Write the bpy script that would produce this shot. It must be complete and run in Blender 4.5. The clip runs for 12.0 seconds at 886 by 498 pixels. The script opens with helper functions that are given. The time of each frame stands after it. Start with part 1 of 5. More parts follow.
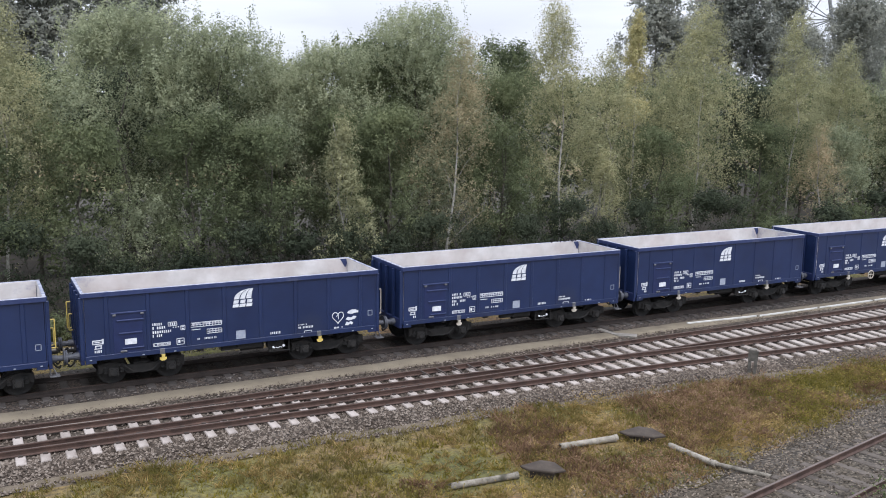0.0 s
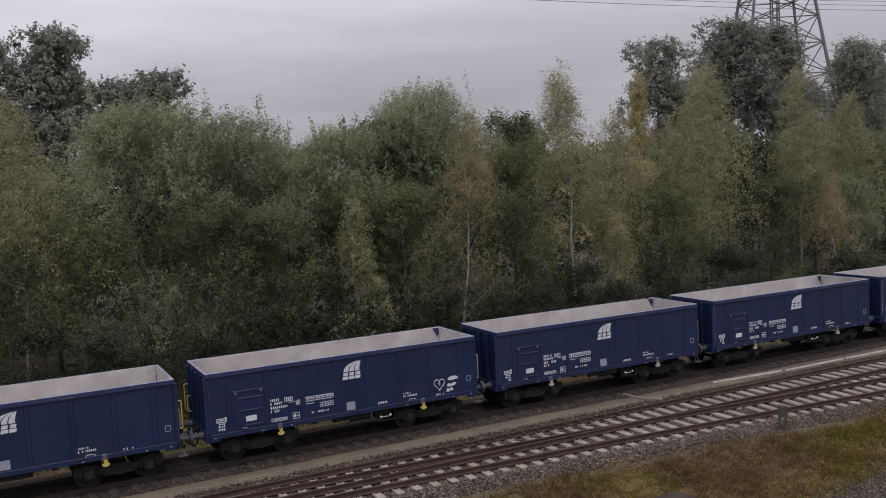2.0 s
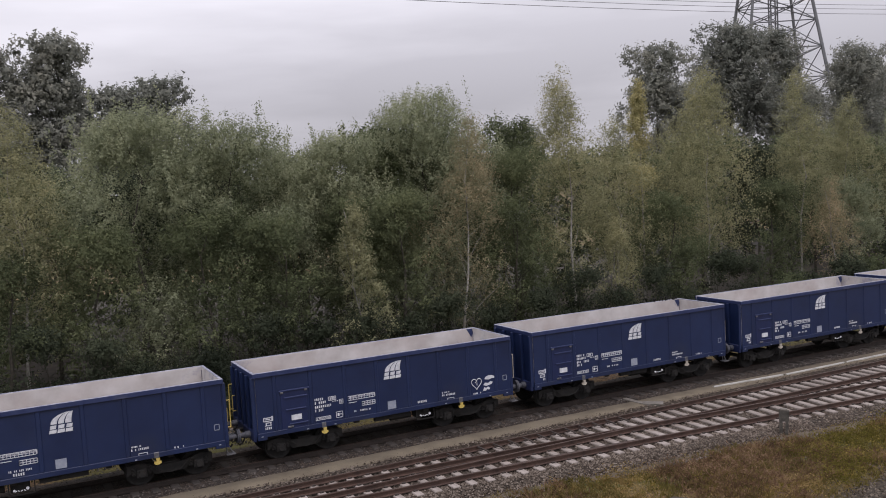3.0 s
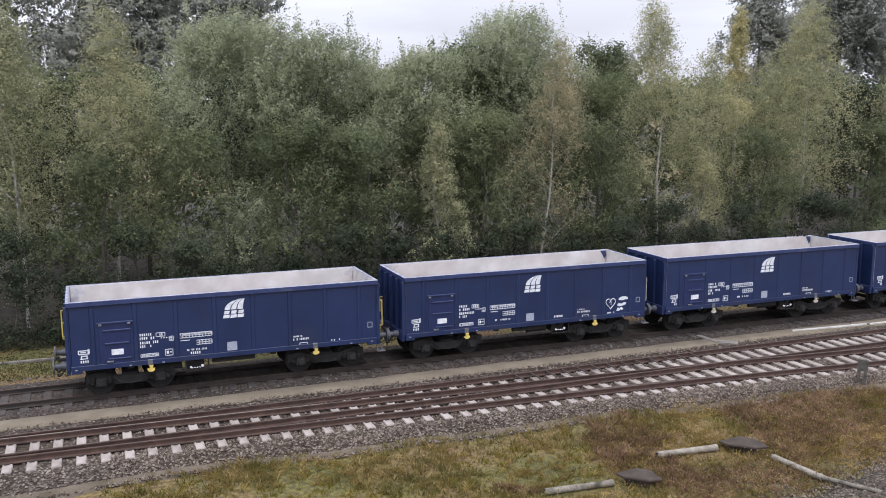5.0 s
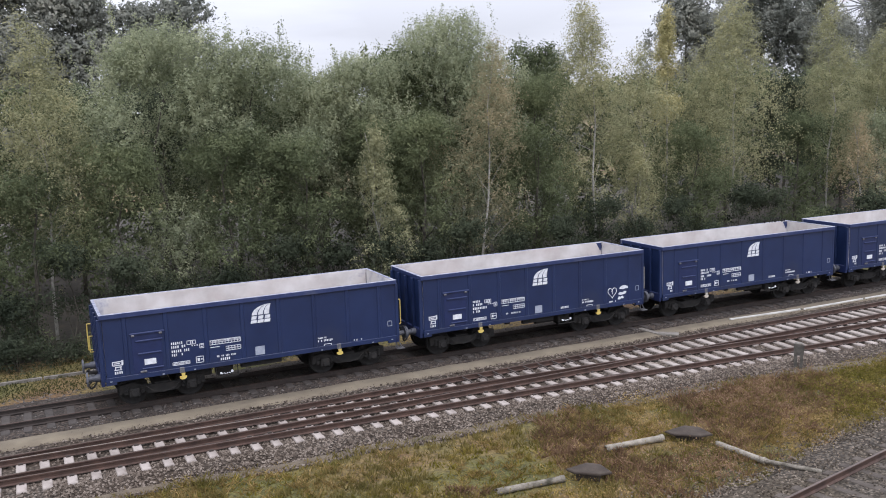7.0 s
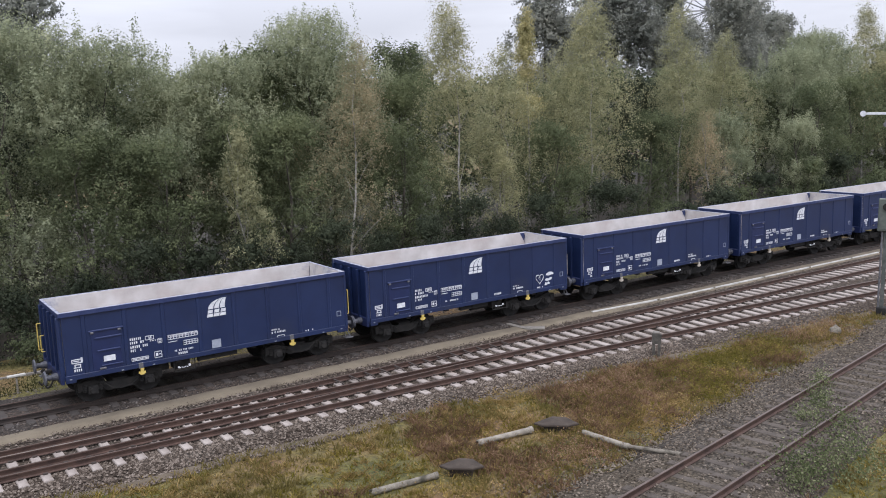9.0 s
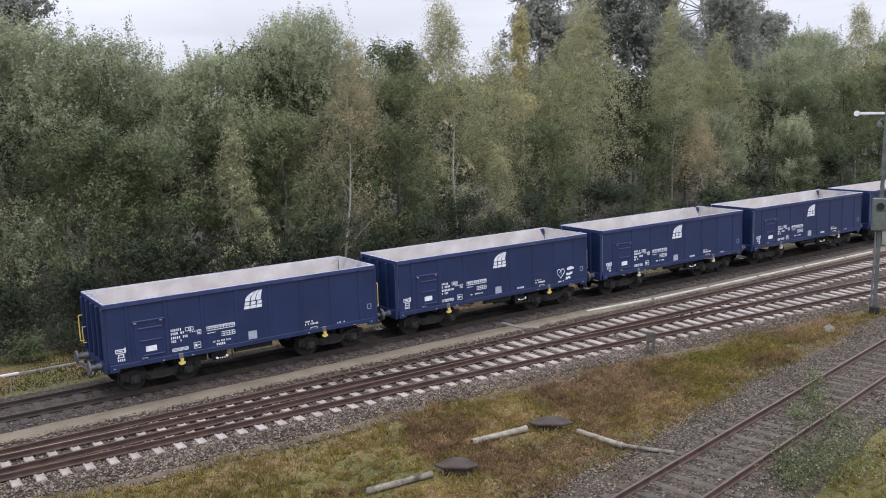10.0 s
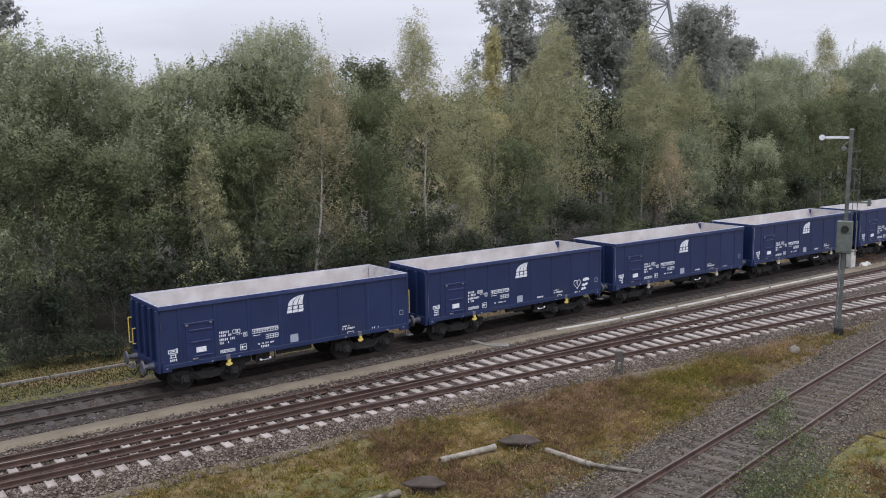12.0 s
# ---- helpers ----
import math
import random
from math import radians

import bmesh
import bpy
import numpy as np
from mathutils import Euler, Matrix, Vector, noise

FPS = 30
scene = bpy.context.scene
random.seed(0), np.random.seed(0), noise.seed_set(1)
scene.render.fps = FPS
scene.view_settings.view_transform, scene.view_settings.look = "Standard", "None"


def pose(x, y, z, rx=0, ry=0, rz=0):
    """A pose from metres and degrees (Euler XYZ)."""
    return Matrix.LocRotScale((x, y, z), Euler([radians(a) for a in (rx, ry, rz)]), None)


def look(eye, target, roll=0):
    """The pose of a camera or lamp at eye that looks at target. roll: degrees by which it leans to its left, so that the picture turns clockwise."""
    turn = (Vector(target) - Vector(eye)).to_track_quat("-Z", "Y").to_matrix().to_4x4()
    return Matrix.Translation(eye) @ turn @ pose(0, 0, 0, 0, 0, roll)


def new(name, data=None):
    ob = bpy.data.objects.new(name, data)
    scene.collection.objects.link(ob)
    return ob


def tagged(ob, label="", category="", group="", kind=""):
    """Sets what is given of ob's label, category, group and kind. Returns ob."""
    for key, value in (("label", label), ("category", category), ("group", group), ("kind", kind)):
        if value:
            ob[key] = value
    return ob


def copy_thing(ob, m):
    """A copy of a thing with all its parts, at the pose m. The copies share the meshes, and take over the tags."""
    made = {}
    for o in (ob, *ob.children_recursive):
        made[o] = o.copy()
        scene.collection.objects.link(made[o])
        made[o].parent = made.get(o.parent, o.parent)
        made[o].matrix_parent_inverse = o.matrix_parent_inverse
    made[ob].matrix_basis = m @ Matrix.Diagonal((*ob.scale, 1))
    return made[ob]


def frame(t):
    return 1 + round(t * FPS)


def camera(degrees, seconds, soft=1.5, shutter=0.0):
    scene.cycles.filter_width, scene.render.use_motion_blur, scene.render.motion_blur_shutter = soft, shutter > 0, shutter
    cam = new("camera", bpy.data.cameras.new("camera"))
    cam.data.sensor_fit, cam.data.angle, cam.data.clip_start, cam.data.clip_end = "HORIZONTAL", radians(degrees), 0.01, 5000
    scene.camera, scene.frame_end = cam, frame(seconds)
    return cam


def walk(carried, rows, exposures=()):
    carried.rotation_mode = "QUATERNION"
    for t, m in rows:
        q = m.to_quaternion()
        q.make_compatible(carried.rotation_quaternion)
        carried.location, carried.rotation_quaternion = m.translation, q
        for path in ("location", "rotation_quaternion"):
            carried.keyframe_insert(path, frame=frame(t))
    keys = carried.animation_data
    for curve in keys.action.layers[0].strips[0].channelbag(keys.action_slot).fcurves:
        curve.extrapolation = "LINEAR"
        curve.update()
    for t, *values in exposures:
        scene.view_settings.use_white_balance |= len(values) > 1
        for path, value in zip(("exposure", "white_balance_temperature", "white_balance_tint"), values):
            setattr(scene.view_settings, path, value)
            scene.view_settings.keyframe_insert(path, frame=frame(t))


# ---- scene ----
# Camera: stands still on a high place beside the yard and only turns.
EYE = (0.0, 0.0, 9.24)
TURNS = [  # seconds, yaw, pitch, roll
    (0, -27.75, -9.4, -0.76),
    (0.5, -28.01, -6.18, -0.43),
    (1, -27.92, -5, 0.62),
    (1.5, -27.14, -5, 2.2),
    (2, -27.23, -4.69, 2.89),
    (2.5, -27.31, -3.37, 3.25),
    (3, -27.25, -4.34, 3.17),
    (3.5, -27.46, -5.37, 3.13),
    (3.7, -25.52, -6.22, 3.2),
    (5.3, -21.75, -9.36, -0.08),
    (5.5, -21.89, -9.32, -0.08),
    (6, -23.79, -8.75, 0.43),
    (6.5, -24.97, -8.59, 1.07),
    (6.7, -25.35, -8.78, 1.56),
    (8.3, -29.46, -9.13, 1.71),
    (8.5, -31.13, -9.12, 1.77),
    (9, -34.33, -9.28, 1.95),
    (9.5, -34.52, -9.27, 1.96),
    (10, -34.66, -9.35, 1.85),
    (10.5, -34.97, -8.26, 1.1),
    (11, -34.95, -7.81, 0.72),
    (11.5, -35.12, -8.37, 0.61),
    (12, -36.41, -8.28, 0.92),
]
cam = camera(52.5, 12.0, soft=1.0, shutter=0.0)
walk(cam, [(t, pose(*EYE, 90 + p, r, a)) for t, a, p, r in TURNS],
     exposures=[(0, 1.1, 6050, 14), (0.3, 0.58, 6200, 18), (0.6, 0.12, 6500, 21), (1.5, 0.1, 6500, 21), (2, -0.1, 6500, 21), (2.4, -0.43, 6500, 21), (2.8, -0.45, 6500, 21), (3.1, 0.5, 6500, 21), (3.5, 0.56, 6500, 21), (3.8, 0.72, 6400, 22), (5.3, 1.0, 6130, 17), (6, 0.63, 6130, 17), (6.5, 1.0, 6130, 17), (8.5, 0.78, 6130, 17), (9.5, 0.96, 6130, 17), (10, 0.92, 6130, 17), (10.5, 0.62, 6130, 17), (11, 0.7, 6130, 17), (11.5, 0.92, 6130, 17), (12, 0.72, 6130, 17)])

# ---- light: overcast autumn sky ----
SUN_EL, SUN_AZ = 64.0, 192.0
world = bpy.data.worlds.new("overcast_sky")
scene.world = world
world.use_nodes = True
wn, wl = world.node_tree.nodes, world.node_tree.links
wn.clear()
w_out = wn.new("ShaderNodeOutputWorld")
w_bg = wn.new("ShaderNodeBackground")
w_sky = wn.new("ShaderNodeTexSky")
w_sky.sky_type, w_sky.sun_disc = "NISHITA", False
w_sky.sun_elevation, w_sky.sun_rotation = radians(SUN_EL), radians(SUN_AZ)
w_sky.air_density, w_sky.dust_density = 1.0, 3.0
w_scale = wn.new("ShaderNodeVectorMath")
w_scale.operation = "SCALE"
w_scale.inputs["Scale"].default_value = 0.07
w_co = wn.new("ShaderNodeTexCoord")
w_map = wn.new("ShaderNodeMapping")
w_map.inputs["Scale"].default_value = (1.1, 1.1, 6.5)
w_map.inputs["Location"].default_value = (0.35, 0.1, 0.2)
w_noise = wn.new("ShaderNodeTexNoise")
w_noise.inputs["Scale"].default_value = 1.7
w_noise.inputs["Detail"].default_value = 5.0
w_noise.inputs["Roughness"].default_value = 0.5
w_ramp = wn.new("ShaderNodeValToRGB")
w_ramp.color_ramp.elements[0].position, w_ramp.color_ramp.elements[0].color = 0.36, (0.66, 0.685, 0.715, 1)
w_ramp.color_ramp.elements[1].position, w_ramp.color_ramp.elements[1].color = 0.62, (0.89, 0.925, 0.96, 1)
w_mix = wn.new("ShaderNodeMix")
w_mix.data_type = "RGBA"
w_mix.inputs["Factor"].default_value = 0.93
wl.new(w_sky.outputs["Color"], w_scale.inputs[0])
wl.new(w_co.outputs["Generated"], w_map.inputs["Vector"])
wl.new(w_map.outputs["Vector"], w_noise.inputs["Vector"])
wl.new(w_noise.outputs["Fac"], w_ramp.inputs["Fac"])
wl.new(w_scale.outputs["Vector"], w_mix.inputs[6])
wl.new(w_ramp.outputs["Color"], w_mix.inputs[7])
# an overcast sky is brighter overhead as at the horizon
w_sep = wn.new("ShaderNodeSeparateXYZ")
w_up = wn.new("ShaderNodeMapRange")
w_up.inputs["From Min"].default_value, w_up.inputs["From Max"].default_value = 0.08, 0.3
w_up.inputs["To Min"].default_value, w_up.inputs["To Max"].default_value = 0.92, 1.75
w_gain = wn.new("ShaderNodeVectorMath")
w_gain.operation = "SCALE"
wl.new(w_co.outputs["Generated"], w_sep.inputs["Vector"])
wl.new(w_sep.outputs["Z"], w_up.inputs["Value"])
wl.new(w_mix.outputs[2], w_gain.inputs[0])
wl.new(w_up.outputs["Result"], w_gain.inputs["Scale"])
wl.new(w_gain.outputs["Vector"], w_bg.inputs["Color"])
w_bg.inputs["Strength"].default_value = 0.68
wl.new(w_bg.outputs["Background"], w_out.inputs["Surface"])

sun = new("sun", bpy.data.lights.new("sun", "SUN"))
sun.data.energy, sun.data.angle, sun.data.color = 1.4, radians(50), (1.0, 0.99, 0.98)
sun.matrix_world = look((0, 0, 50), (4, 20, 8))


# ---- materials ----
def material(name, dark, light, rough=0.7, metal=0.0, scale=6.0, fine=60.0, bump=0.15, stain=None, stain_at=0.6, spread=0.0, coat=0.0):
    """A surface with variation at two scales: dark to light by noise, fine grain in the relief, stains with a shape of their own."""
    m = bpy.data.materials.new(name)
    m.use_nodes = True
    n, l = m.node_tree.nodes, m.node_tree.links
    bsdf = n["Principled BSDF"]
    co = n.new("ShaderNodeTexCoord")
    big = n.new("ShaderNodeTexNoise")
    big.inputs["Scale"].default_value, big.inputs["Detail"].default_value = scale, 6.0
    small = n.new("ShaderNodeTexNoise")
    small.inputs["Scale"].default_value, small.inputs["Detail"].default_value = fine, 4.0
    l.new(co.outputs["Object"], big.inputs["Vector"])
    l.new(co.outputs["Object"], small.inputs["Vector"])
    add = n.new("ShaderNodeMath")
    add.operation = "MULTIPLY_ADD"
    add.inputs[1].default_value = 0.45
    l.new(small.outputs["Fac"], add.inputs[0])
    l.new(big.outputs["Fac"], add.inputs[2])
    fac = add.outputs[0]
    if spread:
        info = n.new("ShaderNodeObjectInfo")
        more = n.new("ShaderNodeMath")
        more.operation = "MULTIPLY_ADD"
        more.inputs[1].default_value = spread
        l.new(info.outputs["Random"], more.inputs[0])
        l.new(fac, more.inputs[2])
        fac = more.outputs[0]
    ramp = n.new("ShaderNodeValToRGB")
    ramp.color_ramp.elements[0].position, ramp.color_ramp.elements[0].color = 0.5, (*dark, 1)
    ramp.color_ramp.elements[1].position, ramp.color_ramp.elements[1].color = 0.95 + spread, (*light, 1)
    l.new(fac, ramp.inputs["Fac"])
    col = ramp.outputs["Color"]
    if stain:
        st = n.new("ShaderNodeTexNoise")
        st.inputs["Scale"].default_value, st.inputs["Detail"].default_value = scale * 0.37, 8.0
        l.new(co.outputs["Object"], st.inputs["Vector"])
        edge = n.new("ShaderNodeMapRange")
        edge.inputs["From Min"].default_value, edge.inputs["From Max"].default_value = stain_at, stain_at + 0.16
        l.new(st.outputs["Fac"], edge.inputs["Value"])
        mix = n.new("ShaderNodeMix")
        mix.data_type = "RGBA"
        l.new(edge.outputs["Result"], mix.inputs["Factor"])
        l.new(col, mix.inputs[6])
        mix.inputs[7].default_value = (*stain, 1)
        col = mix.outputs[2]
    l.new(col, bsdf.inputs["Base Color"])
    bsdf.inputs["Roughness"].default_value, bsdf.inputs["Metallic"].default_value = rough, metal
    bsdf.inputs["Coat Weight"].default_value = coat
    if bump:
        b = n.new("ShaderNodeBump")
        b.inputs["Strength"].default_value, b.inputs["Distance"].default_value = bump, 0.02
        l.new(fac, b.inputs["Height"])
        l.new(b.outputs["Normal"], bsdf.inputs["Normal"])
    return m


def stone_material(name, tones, size, rough=0.9, tint=None, tint_at=0.55):
    """Broken stone: cells of differing tone, sunk joints, and patches of soil or moss."""
    m = bpy.data.materials.new(name)
    m.use_nodes = True
    n, l = m.node_tree.nodes, m.node_tree.links
    bsdf = n["Principled BSDF"]
    co = n.new("ShaderNodeTexCoord")
    vor = n.new("ShaderNodeTexVoronoi")
    vor.inputs["Scale"].default_value = 1.0 / size
    l.new(co.outputs["Object"], vor.inputs["Vector"])
    sep = n.new("ShaderNodeSeparateColor")
    l.new(vor.outputs["Color"], sep.inputs["Color"])
    ramp = n.new("ShaderNodeValToRGB")
    for i, c in enumerate(tones):
        e = ramp.color_ramp.elements[i] if i < 2 else ramp.color_ramp.elements.new(1.0)
        e.position, e.color = i / (len(tones) - 1), (*c, 1)
    l.new(sep.outputs["Red"], ramp.inputs["Fac"])
    joint = n.new("ShaderNodeMapRange")
    joint.inputs["From Min"].default_value, joint.inputs["From Max"].default_value = 0.75, 0.3
    joint.inputs["To Min"].default_value = 0.4
    l.new(vor.outputs["Distance"], joint.inputs["Value"])
    col = ramp.outputs["Color"]
    if tint:
        big = n.new("ShaderNodeTexNoise")
        big.inputs["Scale"].default_value, big.inputs["Detail"].default_value = 0.35, 8.0
        l.new(co.outputs["Object"], big.inputs["Vector"])
        edge = n.new("ShaderNodeMapRange")
        edge.inputs["From Min"].default_value, edge.inputs["From Max"].default_value = tint_at, tint_at + 0.2
        l.new(big.outputs["Fac"], edge.inputs["Value"])
        mix = n.new("ShaderNodeMix")
        mix.data_type = "RGBA"
        l.new(edge.outputs["Result"], mix.inputs["Factor"])
        l.new(col, mix.inputs[6])
        mix.inputs[7].default_value = (*tint, 1)
        col = mix.outputs[2]
    sc = n.new("ShaderNodeVectorMath")
    sc.operation = "SCALE"
    l.new(col, sc.inputs[0])
    l.new(joint.outputs["Result"], sc.inputs["Scale"])
    l.new(sc.outputs["Vector"], bsdf.inputs["Base Color"])
    bsdf.inputs["Roughness"].default_value = rough
    b = n.new("ShaderNodeBump")
    b.inputs["Strength"].default_value, b.inputs["Distance"].default_value = 0.9, 0.03
    b.invert = True
    l.new(vor.outputs["Distance"], b.inputs["Height"])
    l.new(b.outputs["Normal"], bsdf.inputs["Normal"])
    return m


def leaf_material(name, tones, thin=0.46, rough=0.8, single=0.13, drift=1.7, clump=1.2):
    """Leaves: each leaf its own tone, light passing through in part."""
    m = bpy.data.materials.new(name)
    m.use_nodes = True
    n, l = m.node_tree.nodes, m.node_tree.links
    bsdf, out = n["Principled BSDF"], n["Material Output"]
    geo = n.new("ShaderNodeNewGeometry")
    co = n.new("ShaderNodeTexCoord")
    big = n.new("ShaderNodeTexNoise")
    big.inputs["Scale"].default_value, big.inputs["Detail"].default_value = 0.55, 3.0
    l.new(co.outputs["Object"], big.inputs["Vector"])
    mixf = n.new("ShaderNodeMath")
    mixf.operation = "MULTIPLY_ADD"
    mixf.inputs[1].default_value = single
    l.new(geo.outputs["Random Per Island"], mixf.inputs[0])
    half = n.new("ShaderNodeMath")
    half.operation = "MULTIPLY_ADD"
    half.inputs[1].default_value, half.inputs[2].default_value = drift, 0.12 - single * 0.42 - drift * 0.397 - clump * 0.5
    l.new(big.outputs["Fac"], half.inputs[0])
    mid = n.new("ShaderNodeTexNoise")
    mid.inputs["Scale"].default_value, mid.inputs["Detail"].default_value = 2.2, 2.0
    l.new(co.outputs["Object"], mid.inputs["Vector"])
    sprays = n.new("ShaderNodeMath")
    sprays.operation = "MULTIPLY_ADD"
    sprays.inputs[1].default_value = clump
    l.new(mid.outputs["Fac"], sprays.inputs[0])
    l.new(half.outputs[0], sprays.inputs[2])
    info = n.new("ShaderNodeObjectInfo")
    each = n.new("ShaderNodeMath")
    each.operation = "MULTIPLY_ADD"
    each.inputs[1].default_value = 0.34
    l.new(info.outputs["Random"], each.inputs[0])
    l.new(sprays.outputs[0], each.inputs[2])
    l.new(each.outputs[0], mixf.inputs[2])
    ramp = n.new("ShaderNodeValToRGB")
    for i, c in enumerate(tones):
        e = ramp.color_ramp.elements[i] if i < 2 else ramp.color_ramp.elements.new(1.0)
        e.position, e.color = i / (len(tones) - 1), (*c, 1)
    l.new(mixf.outputs[0], ramp.inputs["Fac"])
    l.new(ramp.outputs["Color"], bsdf.inputs["Base Color"])
    bsdf.inputs["Roughness"].default_value, bsdf.inputs["Specular IOR Level"].default_value = rough, 0.08
    tr = n.new("ShaderNodeBsdfTranslucent")
    l.new(ramp.outputs["Color"], tr.inputs["Color"])
    mix = n.new("ShaderNodeMixShader")
    mix.inputs["Fac"].default_value = thin
    l.new(bsdf.outputs["BSDF"], mix.inputs[1])
    l.new(tr.outputs["BSDF"], mix.inputs[2])
    l.new(mix.outputs["Shader"], out.inputs["Surface"])
    return m


BLUE = material("blue_wagon_paint", (0.0052, 0.0122, 0.0460), (0.0100, 0.0210, 0.0700), rough=0.42, scale=1.1, fine=35, bump=0.06, stain=(0.0165, 0.0225, 0.0500), stain_at=0.58, spread=0.12)
BLUE_DARK = material("blue_door_paint", (0.0058, 0.0118, 0.0500), (0.0098, 0.0186, 0.0715), rough=0.45, scale=3, fine=40, bump=0.08)
RIMTOP = material("scraped_pale_rim_edge", (0.0900, 0.1050, 0.1700), (0.3400, 0.3450, 0.3900), rough=0.55, scale=5, fine=40, bump=0.1, stain=(0.1020, 0.1275, 0.2210), stain_at=0.57)
RIM = material("worn_blue_rim", (0.0110, 0.0205, 0.0760), (0.0230, 0.0350, 0.0980), rough=0.5, scale=4, fine=40, bump=0.1, stain=(0.0600, 0.0680, 0.1100), stain_at=0.6)
WHITE = material("white_marking", (0.4300, 0.4450, 0.4750), (0.6600, 0.6700, 0.6900), rough=0.6, scale=8, fine=60, bump=0.0)
GREYPLATE = material("grey_marking_plate", (0.2, 0.225, 0.28), (0.3, 0.325, 0.38), rough=0.6, scale=8, bump=0.0)
YELLOW = material("yellow_paint", (0.44, 0.32, 0.07), (0.58, 0.45, 0.13), rough=0.5, scale=9, bump=0.05)
UNDER = material("grimy_black_steel", (0.006, 0.006, 0.006), (0.02, 0.018, 0.016), rough=0.96, scale=5, fine=50, bump=0.25, stain=(0.032, 0.024, 0.018), stain_at=0.62)
STEEL = material("dull_grey_steel", (0.09, 0.09, 0.1), (0.2, 0.2, 0.21), rough=0.5, metal=0.5, scale=10, bump=0.1)
WORNPALE = material("pale_worn_paint", (0.3, 0.27, 0.22), (0.45, 0.41, 0.35), rough=0.6, scale=9, bump=0.05)
BUFFER = material("grey_blue_buffer_steel", (0.03, 0.035, 0.05), (0.09, 0.09, 0.1), rough=0.6, scale=6, bump=0.15)
RAIL = material("rusty_rail_steel", (0.032, 0.017, 0.012), (0.076, 0.042, 0.03), rough=0.75, metal=0.1, scale=3, fine=30, bump=0.2)
DARKRAIL = material("grimy_dark_rail_steel", (0.013, 0.009, 0.007), (0.032, 0.022, 0.017), rough=0.7, metal=0.1, scale=3, fine=30, bump=0.2)
RAILTOP = material("brown_running_surface", (0.0600, 0.0400, 0.0320), (0.1120, 0.0800, 0.0640), rough=0.45, metal=0.4, scale=2, fine=20, bump=0.05)
CLIP = material("dark_fastener_steel", (0.02, 0.016, 0.014), (0.055, 0.04, 0.032), rough=0.8, scale=20, bump=0.1)
SLEEPER = material("pale_concrete_sleeper", (0.1500, 0.1270, 0.1100), (0.3000, 0.2640, 0.2390), rough=0.85, scale=4, fine=45, bump=0.2, stain=(0.1400, 0.1040, 0.0820), stain_at=0.54, spread=0.3)
WOOD = material("old_wooden_sleeper", (0.036, 0.03, 0.026), (0.09, 0.076, 0.064), rough=0.9, scale=4, fine=40, bump=0.5, spread=0.25)
CONCRETE = material("weathered_concrete", (0.075, 0.066, 0.052), (0.25, 0.225, 0.185), rough=0.92, scale=5, fine=40, bump=0.35, stain=(0.05, 0.046, 0.034), stain_at=0.54, spread=0.15)
OLDCONC = material("dark_weathered_concrete", (0.085, 0.077, 0.066), (0.19, 0.175, 0.155), rough=0.9, scale=4, fine=50, bump=0.3, stain=(0.06, 0.062, 0.045), stain_at=0.58, spread=0.15)
GRIT = material("dusty_grit", (0.0660, 0.0520, 0.0370), (0.1240, 0.1010, 0.0740), rough=0.95, scale=2, fine=60, bump=0.4, stain=(0.0504, 0.0446, 0.0252), stain_at=0.55)
DUCT = material("pale_concrete_duct", (0.3200, 0.3120, 0.2900), (0.4800, 0.4720, 0.4400), rough=0.85, scale=3, fine=40, bump=0.2, stain=(0.2700, 0.2520, 0.2070), stain_at=0.62)
PLATE = material("dark_cover_plate", (0.034, 0.027, 0.022), (0.066, 0.053, 0.043), rough=0.92, scale=3, fine=30, bump=0.25, stain=(0.075, 0.06, 0.048), stain_at=0.6)
MAST = material("grey_green_mast_paint", (0.0420, 0.0510, 0.0450), (0.1020, 0.1080, 0.0990), rough=0.6, scale=6, bump=0.1, stain=(0.1200, 0.1020, 0.0840), stain_at=0.62)
BOX = material("olive_grey_signal_box", (0.0600, 0.0750, 0.0638), (0.1050, 0.1162, 0.1013), rough=0.6, scale=6, bump=0.08)
PYLON = material("galvanised_pylon_steel", (0.09, 0.095, 0.1), (0.15, 0.155, 0.16), rough=0.6, scale=0.5, bump=0.0)
BARK = material("dark_bark", (0.03, 0.026, 0.02), (0.09, 0.08, 0.062), rough=0.95, scale=5, fine=30, bump=0.5)
BIRCHBARK = material("pale_birch_bark", (0.1500, 0.1425, 0.1200), (0.3750, 0.3600, 0.3225), rough=0.85, scale=4, fine=18, bump=0.3, stain=(0.0375, 0.0338, 0.0300), stain_at=0.54)
BALLAST = stone_material("grey_ballast", [(0.0264, 0.0207, 0.0164), (0.0739, 0.0595, 0.0474), (0.1496, 0.1259, 0.1023)], 0.085, tint=(0.062, 0.046, 0.034), tint_at=0.42)
DARKBALLAST = stone_material("brown_stained_ballast", [(0.0166, 0.0112, 0.0077), (0.0460, 0.0320, 0.0231), (0.0874, 0.0632, 0.0471)], 0.075, tint=(0.025, 0.019, 0.015), tint_at=0.45)
GRIMYWOOD = material("oil_black_sleeper", (0.02, 0.017, 0.015), (0.055, 0.046, 0.04), rough=0.9, scale=4, fine=40, bump=0.5, spread=0.2)
OLDBALLAST = stone_material("weedy_old_ballast", [(0.0270, 0.0222, 0.0176), (0.0675, 0.0564, 0.0451), (0.1350, 0.1146, 0.0918)], 0.08, tint=(0.075, 0.06, 0.042), tint_at=0.43)
CINDER = material("sandy_walkway_grit", (0.0950, 0.0770, 0.0530), (0.1600, 0.1330, 0.0930), rough=0.95, scale=1.2, fine=60, bump=0.3, stain=(0.0880, 0.0720, 0.0504), stain_at=0.6)


